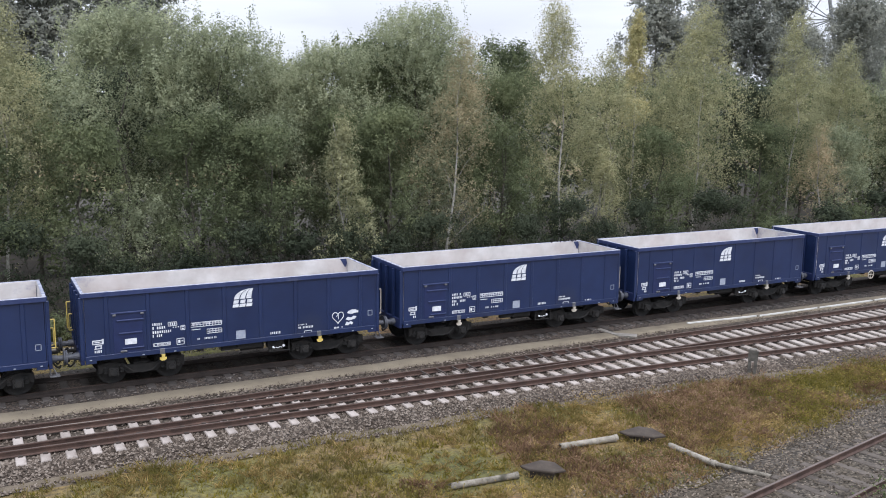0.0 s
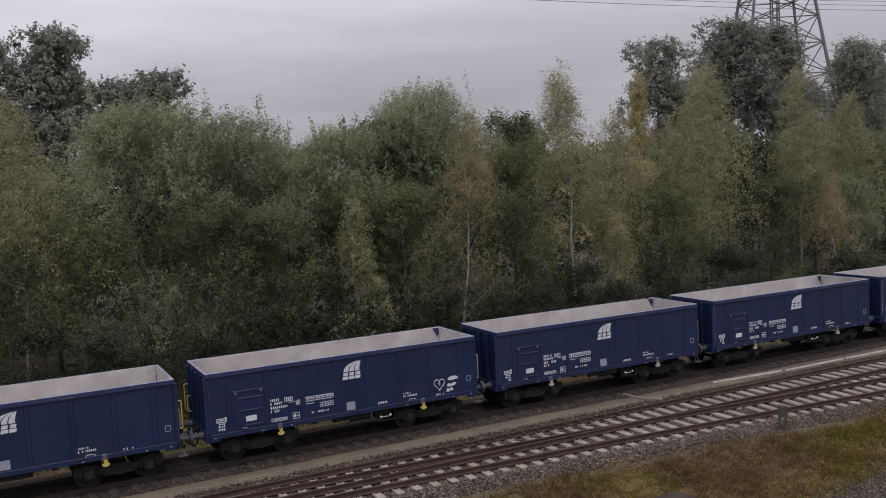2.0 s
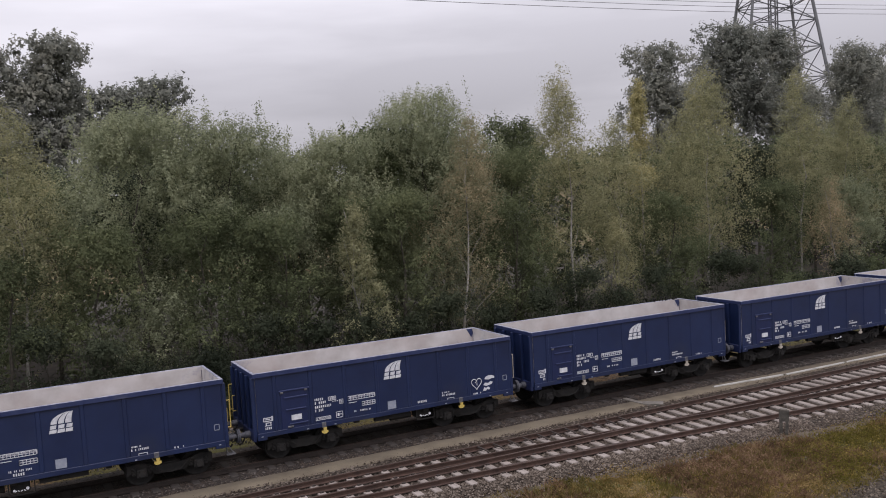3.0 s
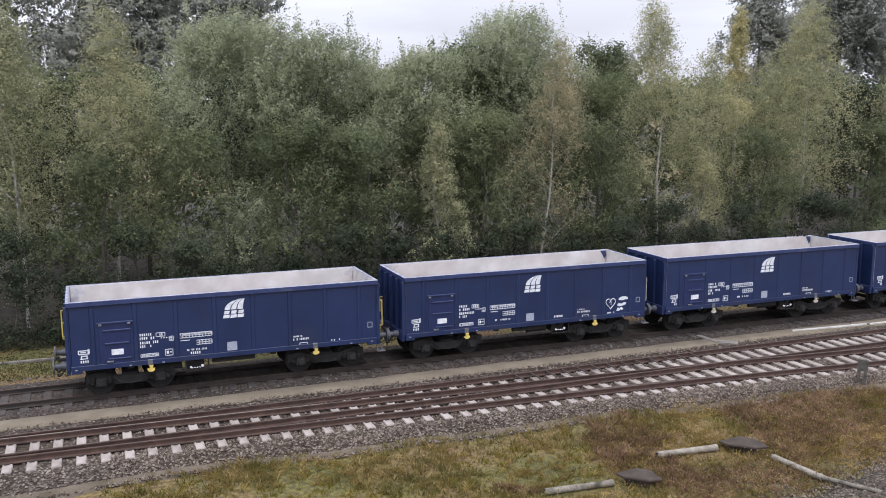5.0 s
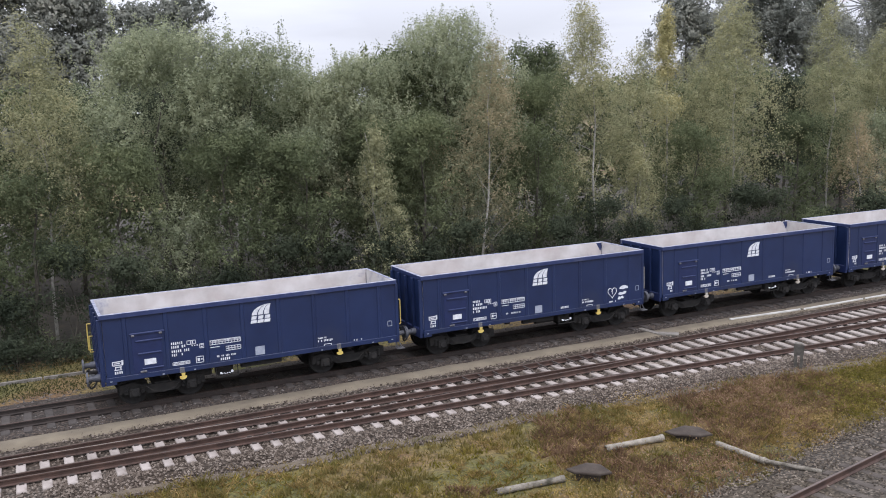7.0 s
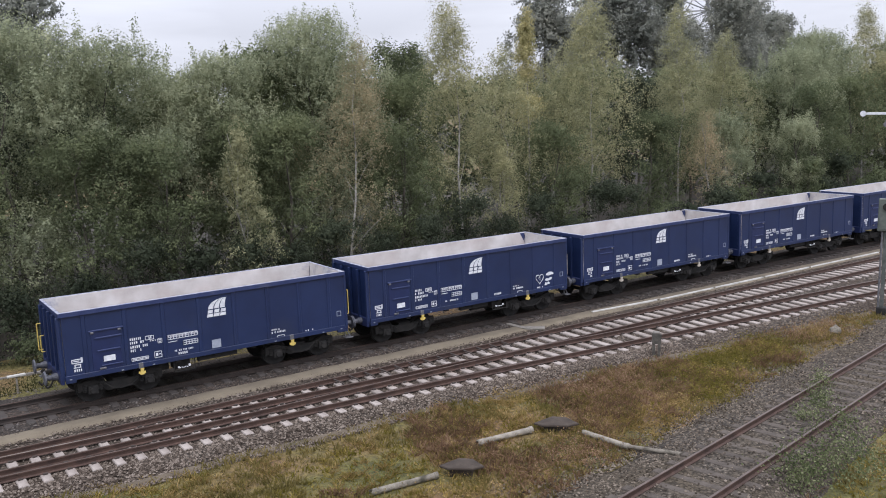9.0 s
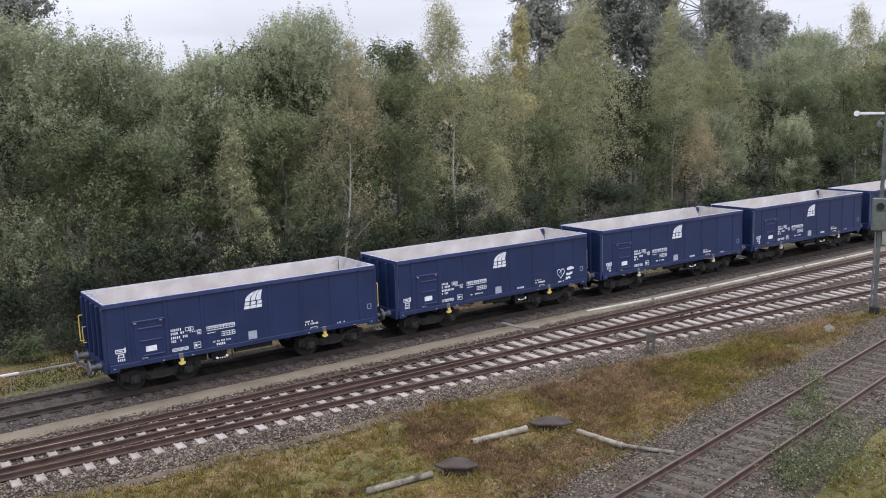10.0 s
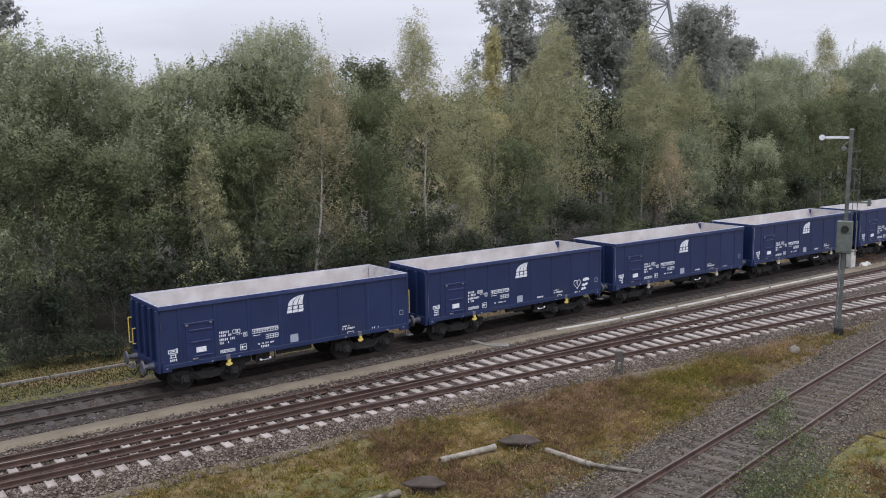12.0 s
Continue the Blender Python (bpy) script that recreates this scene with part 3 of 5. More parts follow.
def bogie(parent, xc):
    bm = bmesh.new()
    for s in (-1, 1):
        y0, y1 = (s * 1.0 - 0.06, s * 1.0 + 0.06)
        prism(bm, [(xc - 1.35, 0.42), (xc - 1.35, 0.72), (xc - 0.95, 0.78), (xc - 0.45, 0.62), (xc + 0.45, 0.62), (xc + 0.95, 0.78), (xc + 1.35, 0.72), (xc + 1.35, 0.42), (xc + 1.15, 0.5), (xc + 0.62, 0.5), (xc + 0.45, 0.34), (xc - 0.45, 0.34), (xc - 0.62, 0.5), (xc - 1.15, 0.5)], y0, y1)
    box(bm, xc - 0.25, xc + 0.25, -1.0, 1.0, 0.4, 0.68)
    box(bm, xc - 0.3, xc + 0.3, -0.35, 0.35, 0.68, 0.86)
    ob = part("bogie_frame", bm, UNDER, parent, "grimy black cast bogie frame")
    for s in (-1, 1):
        for dx in (-0.9, 0.9):
            bm = boxed(xc + dx - 0.16, xc + dx + 0.16, s * 1.08 - 0.1, s * 1.08 + 0.1, 0.32, 0.6, bevel=0.03)
            rod(bm, (xc + dx, s * 1.17, 0.46), (xc + dx, s * 1.23, 0.46), 0.12, 0.1, 12)
            part("axle_box", bm, UNDER, ob)
            for e in (-0.24, 0.24):
                bm = bmesh.new()
                for i in range(5):
                    rod(bm, (xc + dx + e, s * 1.06, 0.42 + i * 0.05), (xc + dx + e, s * 1.06, 0.45 + i * 0.05), 0.075, seg=10)
                part("spring", bm, UNDER, ob)
        bm = pipe_path(bmesh.new(), [(xc - 0.55, s * 1.14, 0.62), (xc - 0.3, s * 1.16, 0.42), (xc, s * 1.16, 0.37), (xc + 0.3, s * 1.16, 0.42), (xc + 0.55, s * 1.14, 0.62)], 0.022)
        part("brake_pipe", bm, UNDER, ob)
    for dx in (-0.9, 0.9):
        wheelset(parent, xc + dx)
    return ob


def wagon(rear=False, heart=False):
    rnd = random.Random(11 + rear + 2 * heart)
    label = "dark blue four-axle open freight wagon, empty, with white markings"
    if rear:
        label = "dark blue open freight wagon at the rear end of the train"
    if heart:
        label = "dark blue open freight wagon with white heart graffiti"
    w = thing("freight_wagon", label, "freight wagon", group="wagons of the train")
    for s in (-1, 1):
        bm = boxed(0.03, B - 0.03, s * 1.36 - 0.012, s * 1.36 + 0.012, 1.0, 3.1)
        part("side_wall", bm, BLUE, w)
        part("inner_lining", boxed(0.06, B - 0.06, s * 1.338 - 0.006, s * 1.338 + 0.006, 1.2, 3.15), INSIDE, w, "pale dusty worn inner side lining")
        for x in (0.67, 1.94, 3.18, 4.4, 5.64, 6.88, 8.1, 9.3):
            bm = bmesh.new()
            c = 0.075
            o = s * 1.371
            t = s * 1.4
            vs = [(x - c, o), (x - c * 0.7, t), (x + c * 0.7, t), (x + c, o)]
            lo = [bm.verts.new((p, q, 1.14)) for p, q in vs]
            hi = [bm.verts.new((p, q, 3.03)) for p, q in vs]
            for i in range(4):
                bm.faces.new((lo[i], lo[(i + 1) % 4], hi[(i + 1) % 4], hi[i]))
            bm.faces.new(lo), bm.faces.new(hi)
            part("side_post", bm, BLUE, w)
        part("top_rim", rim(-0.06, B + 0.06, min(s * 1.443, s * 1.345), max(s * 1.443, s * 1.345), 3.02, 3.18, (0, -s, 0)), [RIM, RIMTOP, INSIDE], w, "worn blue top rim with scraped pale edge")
        part("side_sill", boxed(0.0, B, min(s * 1.375, s * 1.405), max(s * 1.375, s * 1.405), 0.97, 1.13, bevel=0.008), BLUE, w)
        part("corner_skirt", boxed(0.0, 0.32, min(s * 1.3, s * 1.4), max(s * 1.3, s * 1.4), 0.88, 0.975, bevel=0.01), BLUE, w)
        part("corner_skirt", boxed(B - 0.32, B, min(s * 1.3, s * 1.4), max(s * 1.3, s * 1.4), 0.88, 0.975, bevel=0.01), BLUE, w)
    for x, d in ((0.0, -1), (B, 1)):
        part("end_wall", boxed(x - 0.015, x + 0.015, -1.35, 1.35, 1.0, 3.1), BLUE, w)
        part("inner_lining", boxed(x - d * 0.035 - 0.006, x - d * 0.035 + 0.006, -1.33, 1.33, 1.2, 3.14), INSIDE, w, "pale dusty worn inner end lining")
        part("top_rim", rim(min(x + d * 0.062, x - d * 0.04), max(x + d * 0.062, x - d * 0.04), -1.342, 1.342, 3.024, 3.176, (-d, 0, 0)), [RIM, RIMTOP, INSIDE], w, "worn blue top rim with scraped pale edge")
        for y in (-1.3, -0.65, 0.0, 0.65, 1.3):
            part("end_post", boxed(min(x + d * 0.017, x + d * 0.13), max(x + d * 0.017, x + d * 0.13), y - 0.06, y + 0.06, 1.0, 3.02, bevel=0.012), BLUE, w)
        part("end_beam", boxed(min(x + d * 0.135, x + d * 0.02), max(x + d * 0.135, x + d * 0.02), -1.34, 1.34, 0.86, 1.2, bevel=0.015), BLUE_DARK, w)
        for y in (-0.875, 0.875):
            bm = rod(bmesh.new(), (x + d * 0.13, y, 1.05), (x + d * 0.3, y, 1.05), 0.125, 0.115, 14)
            rod(bm, (x + d * 0.3, y, 1.05), (x + d * 0.5, y, 1.05), 0.09, 0.09, 14)
            b = part("buffer", bm, BUFFER, w, "grey steel buffer")
            part("buffer_head", rod(bmesh.new(), (x + d * 0.49, y, 1.05), (x + d * 0.54, y, 1.05), 0.24, 0.22, 20), BUFFER, b)
        bm = boxed(min(x + d * 0.13, x + d * 0.42), max(x + d * 0.13, x + d * 0.42), -0.06, 0.06, 0.98, 1.08, bevel=0.02)
        pipe_path(bm, [(x + d * 0.42, 0, 1.03), (x + d * 0.46, 0, 1.1), (x + d * 0.36, 0, 1.14)], 0.035)
        part("coupling_hook", bm, UNDER, w)
        bm = pipe_path(bmesh.new(), [(x + d * 0.15, 0.4, 0.9), (x + d * 0.3, 0.42, 0.62), (x + d * 0.42, 0.42, 0.5), (x + d * 0.5, 0.42, 0.62)], 0.03)
        part("brake_hose", bm, UNDER, w)
        bm = pipe_path(bmesh.new(), [(x + d * 0.15, -0.4, 0.9), (x + d * 0.3, -0.42, 0.66), (x + d * 0.4, -0.42, 0.6), (x + d * 0.44, -0.42, 0.7)], 0.03)
        part("brake_hose", bm, UNDER, w)
        # handrail and step: on the far corner behind, the near corner in front
        y = 1.2 if d < 0 else -1.2
        bm = pipe_path(bmesh.new(), [(x + d * 0.13, y, 1.5), (x + d * 0.26, y, 1.5), (x + d * 0.26, y, 2.4), (x + d * 0.13, y, 2.4)], 0.02)
        pipe_path(bm, [(x + d * 0.13, y * 0.72, 1.5), (x + d * 0.24, y * 0.72, 1.5), (x + d * 0.24, y * 0.72, 2.05), (x + d * 0.13, y * 0.72, 2.05)], 0.017)
        yellow = rear or (heart and d < 0)
        part("handrail", bm, YELLOW if yellow else WORNPALE, w, "yellow bent-tube handrail" if yellow else "pale worn bent-tube handrail")
        bm = boxed(min(x + d * 0.05, x + d * 0.34), max(x + d * 0.05, x + d * 0.34), y - 0.14, y + 0.14, 0.585, 0.61)
        rod(bm, (x + d * 0.08, y, 0.6), (x + d * 0.06, y, 0.9), 0.018)
        rod(bm, (x + d * 0.28, y, 0.6), (x + d * 0.12, y, 0.9), 0.018)
        part("step", bm, STEEL, w, "pale worn steel step")
    if not rear:
        # thin blue plate added for the dark mark in the far inner corner
        part("corner_patch", prism(bmesh.new(), [(B - 0.34, 3.15), (B - 0.08, 3.15), (B - 0.06, 2.95), (B - 0.13, 2.8)], 1.318, 1.331), RIM, w, "dark blue patch in the inner corner")
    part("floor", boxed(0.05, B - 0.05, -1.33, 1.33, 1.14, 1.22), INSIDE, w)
    bm = boxed(0.0, B, -0.25, 0.25, 0.78, 1.14)
    for x in (1.75, 3.6, 4.96, 6.3, 8.18):
        box(bm, x - 0.09, x + 0.09, -1.3, 1.3, 0.88, 1.135)
    box(bm, 4.3, 5.7, -1.25, -1.1, 0.78, 1.0)
    part("underframe", bm, UNDER, w)
    bogie(w, 1.75)
    bogie(w, B - 1.75)
    # loading door in the near side
    d = part("side_door", boxed(0.86, 1.78, -1.388, -1.366, 1.05, 2.42, bevel=0.008), BLUE_DARK, w)
    for x0, x1, z, h in ((0.8, 1.88, 2.45, 0.05), (0.97, 1.8, 2.2, 0.045), (1.02, 1.74, 1.78, 0.045), (1.12, 1.78, 1.28, 0.04)):
        part("door_rib", boxed(x0, x1, -1.43, -1.389, z - h / 2, z + h / 2, bevel=0.008), RIM, d)
    for x in (0.9, 1.75):
        part("hinge", boxed(x - 0.05, x + 0.05, -1.44, -1.39, 2.36, 2.42, bevel=0.01), STEEL, d)
    part("door_latch", boxed(1.05, 1.25, -1.43, -1.39, 1.16, 1.22, bevel=0.01), STEEL, d)
    part("label_holder", boxed(1.2, 1.56, -1.404, -1.39, 1.4, 1.58), WHITE, w, "white label card in its holder")
    y = -1.374
    # company mark: plain slanting blocks under a fin-shaped sail, in white
    for x0, x1 in ((4.68, 4.88), (4.91, 5.11), (5.14, 5.34)):
        bm = bmesh.new()
        for z0, z1, cut in ((2.27, 2.375, 0.0), (2.4, 2.51, 0.03)):
            k = 0.22
            prism(bm, [(x0 + k * (z0 - 2.27), z0), (x1 - cut + k * (z0 - 2.27), z0), (x1 - cut + k * (z1 - 2.27), z1), (x0 + k * (z1 - 2.27), z1)], y - 0.006, y + 0.004)
        part("logo_block", bm, WHITE, w)
    left = lambda v: 4.74 + 0.66 * (1 - math.sqrt(max(0.0, 1 - v * v)))
    right = lambda v: 5.33 + 0.07 * v * v
    for a, b in ((0.0, 0.3), (0.36, 0.64), (0.7, 1.0)):
        vs = [i * 0.97 / 8 for i in range(9)]
        pts = [(left(v) + (right(v) - left(v)) * a, 2.545 + 0.35 * v) for v in vs] + [(left(v) + (right(v) - left(v)) * b, 2.545 + 0.35 * v) for v in reversed(vs)]
        part("logo_sail", prism(bmesh.new(), pts, y - 0.006, y + 0.004), WHITE, w)
    # number and type lines, boxes, tables
    for z, x1 in ((1.91, 2.45), (1.79, 2.5), (1.65, 2.64), (1.53, 2.4)):
        bars("lettering", writing(2.06, x1, z, z + 0.085, rnd), WHITE, w, y)
    bars("marking_box", frame_bars(2.55, 2.84, 1.85, 1.99) + writing(2.61, 2.8, 1.88, 1.96, rnd), WHITE, w, y)
    bars("lettering", [(2.7 + i * 0.08, 2.74 + i * 0.08, 1.79, 1.82) for i in range(4)], WHITE, w, y)
    bars("marking_box", frame_bars(2.95, 3.1, 1.68, 1.84) + [(2.99, 3.06, 1.72, 1.75), (2.99, 3.06, 1.78, 1.8)], WHITE, w, y)
    bars("marking_box", frame_bars(2.06, 2.62, 1.22, 1.33) + writing(2.1, 2.6, 1.25, 1.3, rnd), WHITE, w, y)
    bars("marking_box", frame_bars(2.81, 3.06, 1.2, 1.42) + [(2.86, 2.93, 1.26, 1.36), (2.96, 3.02, 1.3, 1.33)], WHITE, w, y)
    table = frame_bars(3.27, 4.3, 1.73, 1.89) + [(3.27 + i * 0.103, 3.285 + i * 0.103, 1.75, 1.87) for i in range(11)] + [(3.3, 4.28, 1.8, 1.815)] + writing(3.3, 4.28, 1.83, 1.87, rnd)
    bars("load_table", table, WHITE, w, y)
    bars("load_table", frame_bars(3.79, 4.3, 1.47, 1.63) + [(3.79 + i * 0.1, 3.81 + i * 0.1, 1.49, 1.61) for i in range(6)] + [(3.8, 4.29, 1.54, 1.56)], WHITE, w, y)
    bars("lettering", [(3.3, 3.6, 1.64, 1.66)] + writing(3.49, 4.12, 1.29, 1.35, rnd), WHITE, w, y)
    bars("lettering", writing(3.55, 4.0, 1.17, 1.25, rnd), WHITE, w, y) if rear else None
    bars("marking_plate", [(4.78, 5.1, 1.17, 1.46)], GREYPLATE, w, y, "pale grey marking plate")
    if not rear:
        bars("lettering", writing(5.97, 6.37, 1.2, 1.28, rnd) + writing(6.0, 6.3, 1.06, 1.12, rnd), WHITE, w, y)
    bars("lettering", writing(6.98, 7.3, 1.4, 1.45, rnd) + writing(6.98, 7.54, 1.29, 1.36, rnd), WHITE, w, y)
    bars("marking_box", frame_bars(7.19, 7.47, 1.04, 1.2), WHITE, w, y)
    bars("lettering", writing(8.3, 8.62, 1.15, 1.21, rnd), WHITE, w, y)
    bars("marking_box", frame_bars(9.6, 9.78, 1.5, 1.7, 0.022), GREYPLATE, w, y)
    # stacked emblem near the rear corner
    bm = bmesh.new()
    for x0, x1, z0, z1 in ((0.22, 0.52, 1.6, 1.63), (0.22, 0.25, 1.5, 1.6), (0.24, 0.55, 1.49, 1.52), (0.5, 0.56, 1.52, 1.66), (0.28, 0.46, 1.55, 1.575), (0.3, 0.5, 1.43, 1.46), (0.3, 0.33, 1.36, 1.43), (0.46, 0.49, 1.36, 1.43), (0.27, 0.5, 1.34, 1.365)):
        box(bm, x0, x1, y - 0.006, y + 0.004, z0, z1)
    for r in writing(0.28, 0.52, 1.22, 1.3, rnd):
        box(bm, r[0], r[1], y - 0.006, y + 0.004, r[2], r[3])
    part("emblem", bm, WHITE, w)
    # tie-down hooks under the sill
    for x in (2.36, 7.75):
        h = part("tie_bracket", boxed(x - 0.1, x + 0.06, -1.41, -1.37, 0.95, 1.14, bevel=0.01), STEEL, w)
        bm = prism(bmesh.new(), [(x - 0.05, 0.95), (x + 0.07, 0.95), (x + 0.05, 0.84), (x + 0.11, 0.84), (x + 0.11, 0.78), (x + 0.04, 0.74), (x - 0.05, 0.74), (x - 0.11, 0.78), (x - 0.11, 0.84), (x - 0.04, 0.84)], -1.42, -1.36)
        part("tie_hook", bm, YELLOW if rear or heart else WORNPALE, h, "yellow tie-down hook" if rear or heart else "pale worn tie-down hook")
    for x in (0.15, 1.75, 2.75, 7.1, 9.0, 9.75):
        part("sill_mark", boxed(x - 0.035, x + 0.035, -1.414, -1.406, 0.995, 1.025), GREYPLATE, w)
    # brake gear cradle
    bx = 3.45 if rear else 5.93
    bm = boxed(bx, bx + 0.75, -1.3, -1.26, 0.55, 0.58)
    for x in (bx, bx + 0.72):
        rod(bm, (x, -1.28, 0.56), (x, -1.28, 1.0), 0.018)
    box(bm, bx + 0.05, bx + 0.6, -1.15, -0.7, 0.6, 0.95, bevel=0.03)
    rod(bm, (bx - 0.9, -0.9, 0.75), (bx - 0.1, -0.9, 0.75), 0.14, seg=12)
    g = part("brake_gear", bm, UNDER, w)
    bm = rod(bmesh.new(), (bx + 0.15, -1.3, 0.72), (bx + 0.15, -1.33, 0.72), 0.035, seg=10)
    rod(bm, (bx + 0.52, -1.3, 0.74), (bx + 0.52, -1.33, 0.74), 0.045, seg=10)
    for i in range(4):
        rod(bm, (bx + 0.17 + 0.08 * i, -1.32, 0.68 + 0.03 * (i % 2)), (bx + 0.22 + 0.08 * i, -1.32, 0.71 - 0.03 * (i % 2)), 0.014, seg=6)
    part("brake_lever", bm, WHITE, g, "white-painted changeover levers")
    if heart:
        bm = bmesh.new()
        pts = []
        for i in range(29):
            a = 2 * math.pi * i / 28
            pts.append((8.45 + 0.215 * math.sin(a) ** 3, y - 0.004, 1.56 + 0.0145 * (13 * math.cos(a) - 5 * math.cos(2 * a) - 2 * math.cos(3 * a) - math.cos(4 * a))))
        pipe_path(bm, pts, 0.014, 4)
        pipe_path(bm, [(8.39, y, 1.58), (8.47, y, 1.66), (8.47, y, 1.48)], 0.012, 4)
        part("heart_graffito", bm, WHITE, w, "white sprayed heart outline")
        bm = bmesh.new()
        prism(bm, [(8.8, 1.68), (8.86, 1.75), (8.98, 1.79), (9.12, 1.78), (9.26, 1.72), (9.24, 1.66), (9.1, 1.66), (8.98, 1.63), (8.86, 1.65)], y - 0.006, y + 0.003)
        prism(bm, [(8.74, 1.45), (8.82, 1.53), (8.95, 1.5), (9.05, 1.55), (9.16, 1.52), (9.1, 1.44), (8.98, 1.42), (8.86, 1.4)], y - 0.006, y + 0.003)
        prism(bm, [(8.72, 1.24), (8.78, 1.36), (8.86, 1.32), (8.94, 1.37), (9.03, 1.3), (8.98, 1.24), (8.9, 1.28), (8.84, 1.22)], y - 0.006, y + 0.003)
        part("sprayed_figure", bm, WHITE, w, "white sprayed blots")
    return w


TRAIN = [(0, -8.16), (0.5, -7.41), (1, -6.62), (1.5, -5.74), (2, -4.97), (2.5, -4.19), (3, -3.41), (3.5, -2.71), (3.7, -2.44), (5.3, -0.33), (5.5, -0.07), (6, 0.69), (6.5, 1.37), (6.7, 1.62), (8.3, 4.16), (8.5, 4.49), (9, 5.33), (9.5, 6.04), (10, 6.86), (10.5, 7.6), (11, 8.27), (11.5, 9.01), (12, 9.72)]
rear_wagon = wagon(rear=True)
heart_wagon = wagon(heart=True)
plain_wagon = wagon()
wagons = [rear_wagon, heart_wagon, plain_wagon] + [copy_thing(plain_wagon, pose(0, 0, 0)) for _ in range(3)]

def brake_wheel(w):
    """A pale handbrake wheel under the sill of one wagon."""
    bm = bmesh.new()
    ring = [(3.99 + 0.2 * math.cos(6.2832 * i / 20), -1.43, 0.86 + 0.2 * math.sin(6.2832 * i / 20)) for i in range(21)]
    pipe_path(bm, ring, 0.024, 6)
    for i in range(0, 20, 5):
        rod(bm, ring[i], (3.99, -1.43, 0.86), 0.014, seg=6)
    rod(bm, (3.99, -1.45, 0.86), (3.99, -1.3, 0.86), 0.035, seg=10)
    part("handbrake_wheel", bm, WORNPALE, w, "pale spoked handbrake wheel")
brake_wheel(wagons[4])
tagged(wagons[4], "dark blue open freight wagon with a pale handbrake wheel")

# ---- trees ----
def raw_mesh(name, verts, quads, mat):
    """A mesh of quads straight from arrays."""
    me = bpy.data.meshes.new(name)
    nv, nq = len(verts), len(quads)
    k = quads.shape[1]
    me.vertices.add(nv)
    me.vertices.foreach_set("co", verts.astype(np.float32).ravel())
    me.loops.add(nq * k)
    me.loops.foreach_set("vertex_index", quads.astype(np.int32).ravel())
    me.polygons.add(nq)
    me.polygons.foreach_set("loop_start", np.arange(0, nq * k, k, dtype=np.int32))
    me.materials.append(mat)
    me.update(calc_edges=True)
    me.validate()
    return me


def leaf_mesh(name, centres, size, rng, mat, droop=0.0, long=0.62, facing=None, small=False):
    """Leaves as small pointed blades, each turned its own way."""
    n = len(centres)
    t = rng.normal(size=(n, 3))
    t[:, 2] -= droop * 1.5
    t /= np.linalg.norm(t, axis=1)[:, None]
    turn = rng.normal(size=(n, 3))
    if facing is not None:  # leaves turn outwards and up, towards the light
        face = facing / (np.linalg.norm(facing, axis=1)[:, None] + 1e-9) + turn * 0.38
        t = np.cross(face, t)
        t /= np.linalg.norm(t, axis=1)[:, None] + 1e-9
        turn = face
    b = np.cross(t, turn)
    b /= np.linalg.norm(b, axis=1)[:, None] + 1e-9
    s = (size * rng.uniform(0.65, 1.3, n))[:, None]
    if small:
        v = np.stack([centres - t * s * 0.5 - b * s * 0.5 * long, centres - t * s * 0.5 + b * s * 0.5 * long, centres + t * s * 0.5], 1).reshape(-1, 3)
        return raw_mesh(name, v, np.arange(3 * n).reshape(n, 3), mat)
    fold = np.cross(t, b) * s * 0.12
    v = np.stack([centres - t * s * 0.5, centres + b * s * 0.5 * long + fold, centres + t * s * 0.5, centres - b * s * 0.5 * long + fold], 1).reshape(-1, 3)
    return raw_mesh(name, v, np.arange(4 * n).reshape(n, 4), mat)


SHAPES = {
    "birch": lambda u: (0.45 + 0.55 * u / 0.3) if u < 0.3 else max(0.12, 1 - ((u - 0.3) / 0.7) ** 2.0),
    "round": lambda u: max(0.1, 1 - abs((u - 0.42) / 0.58) ** 2.8) ** 0.5 if u > 0.42 else 0.72 + 0.28 * u / 0.42,
    "bush": lambda u: max(0.08, 1 - u ** 2.2) ** 0.5,
    "spire": lambda u: 0.6 + 0.4 * u / 0.25 if u < 0.25 else max(0.04, 1 - (u - 0.25) / 0.75),
}


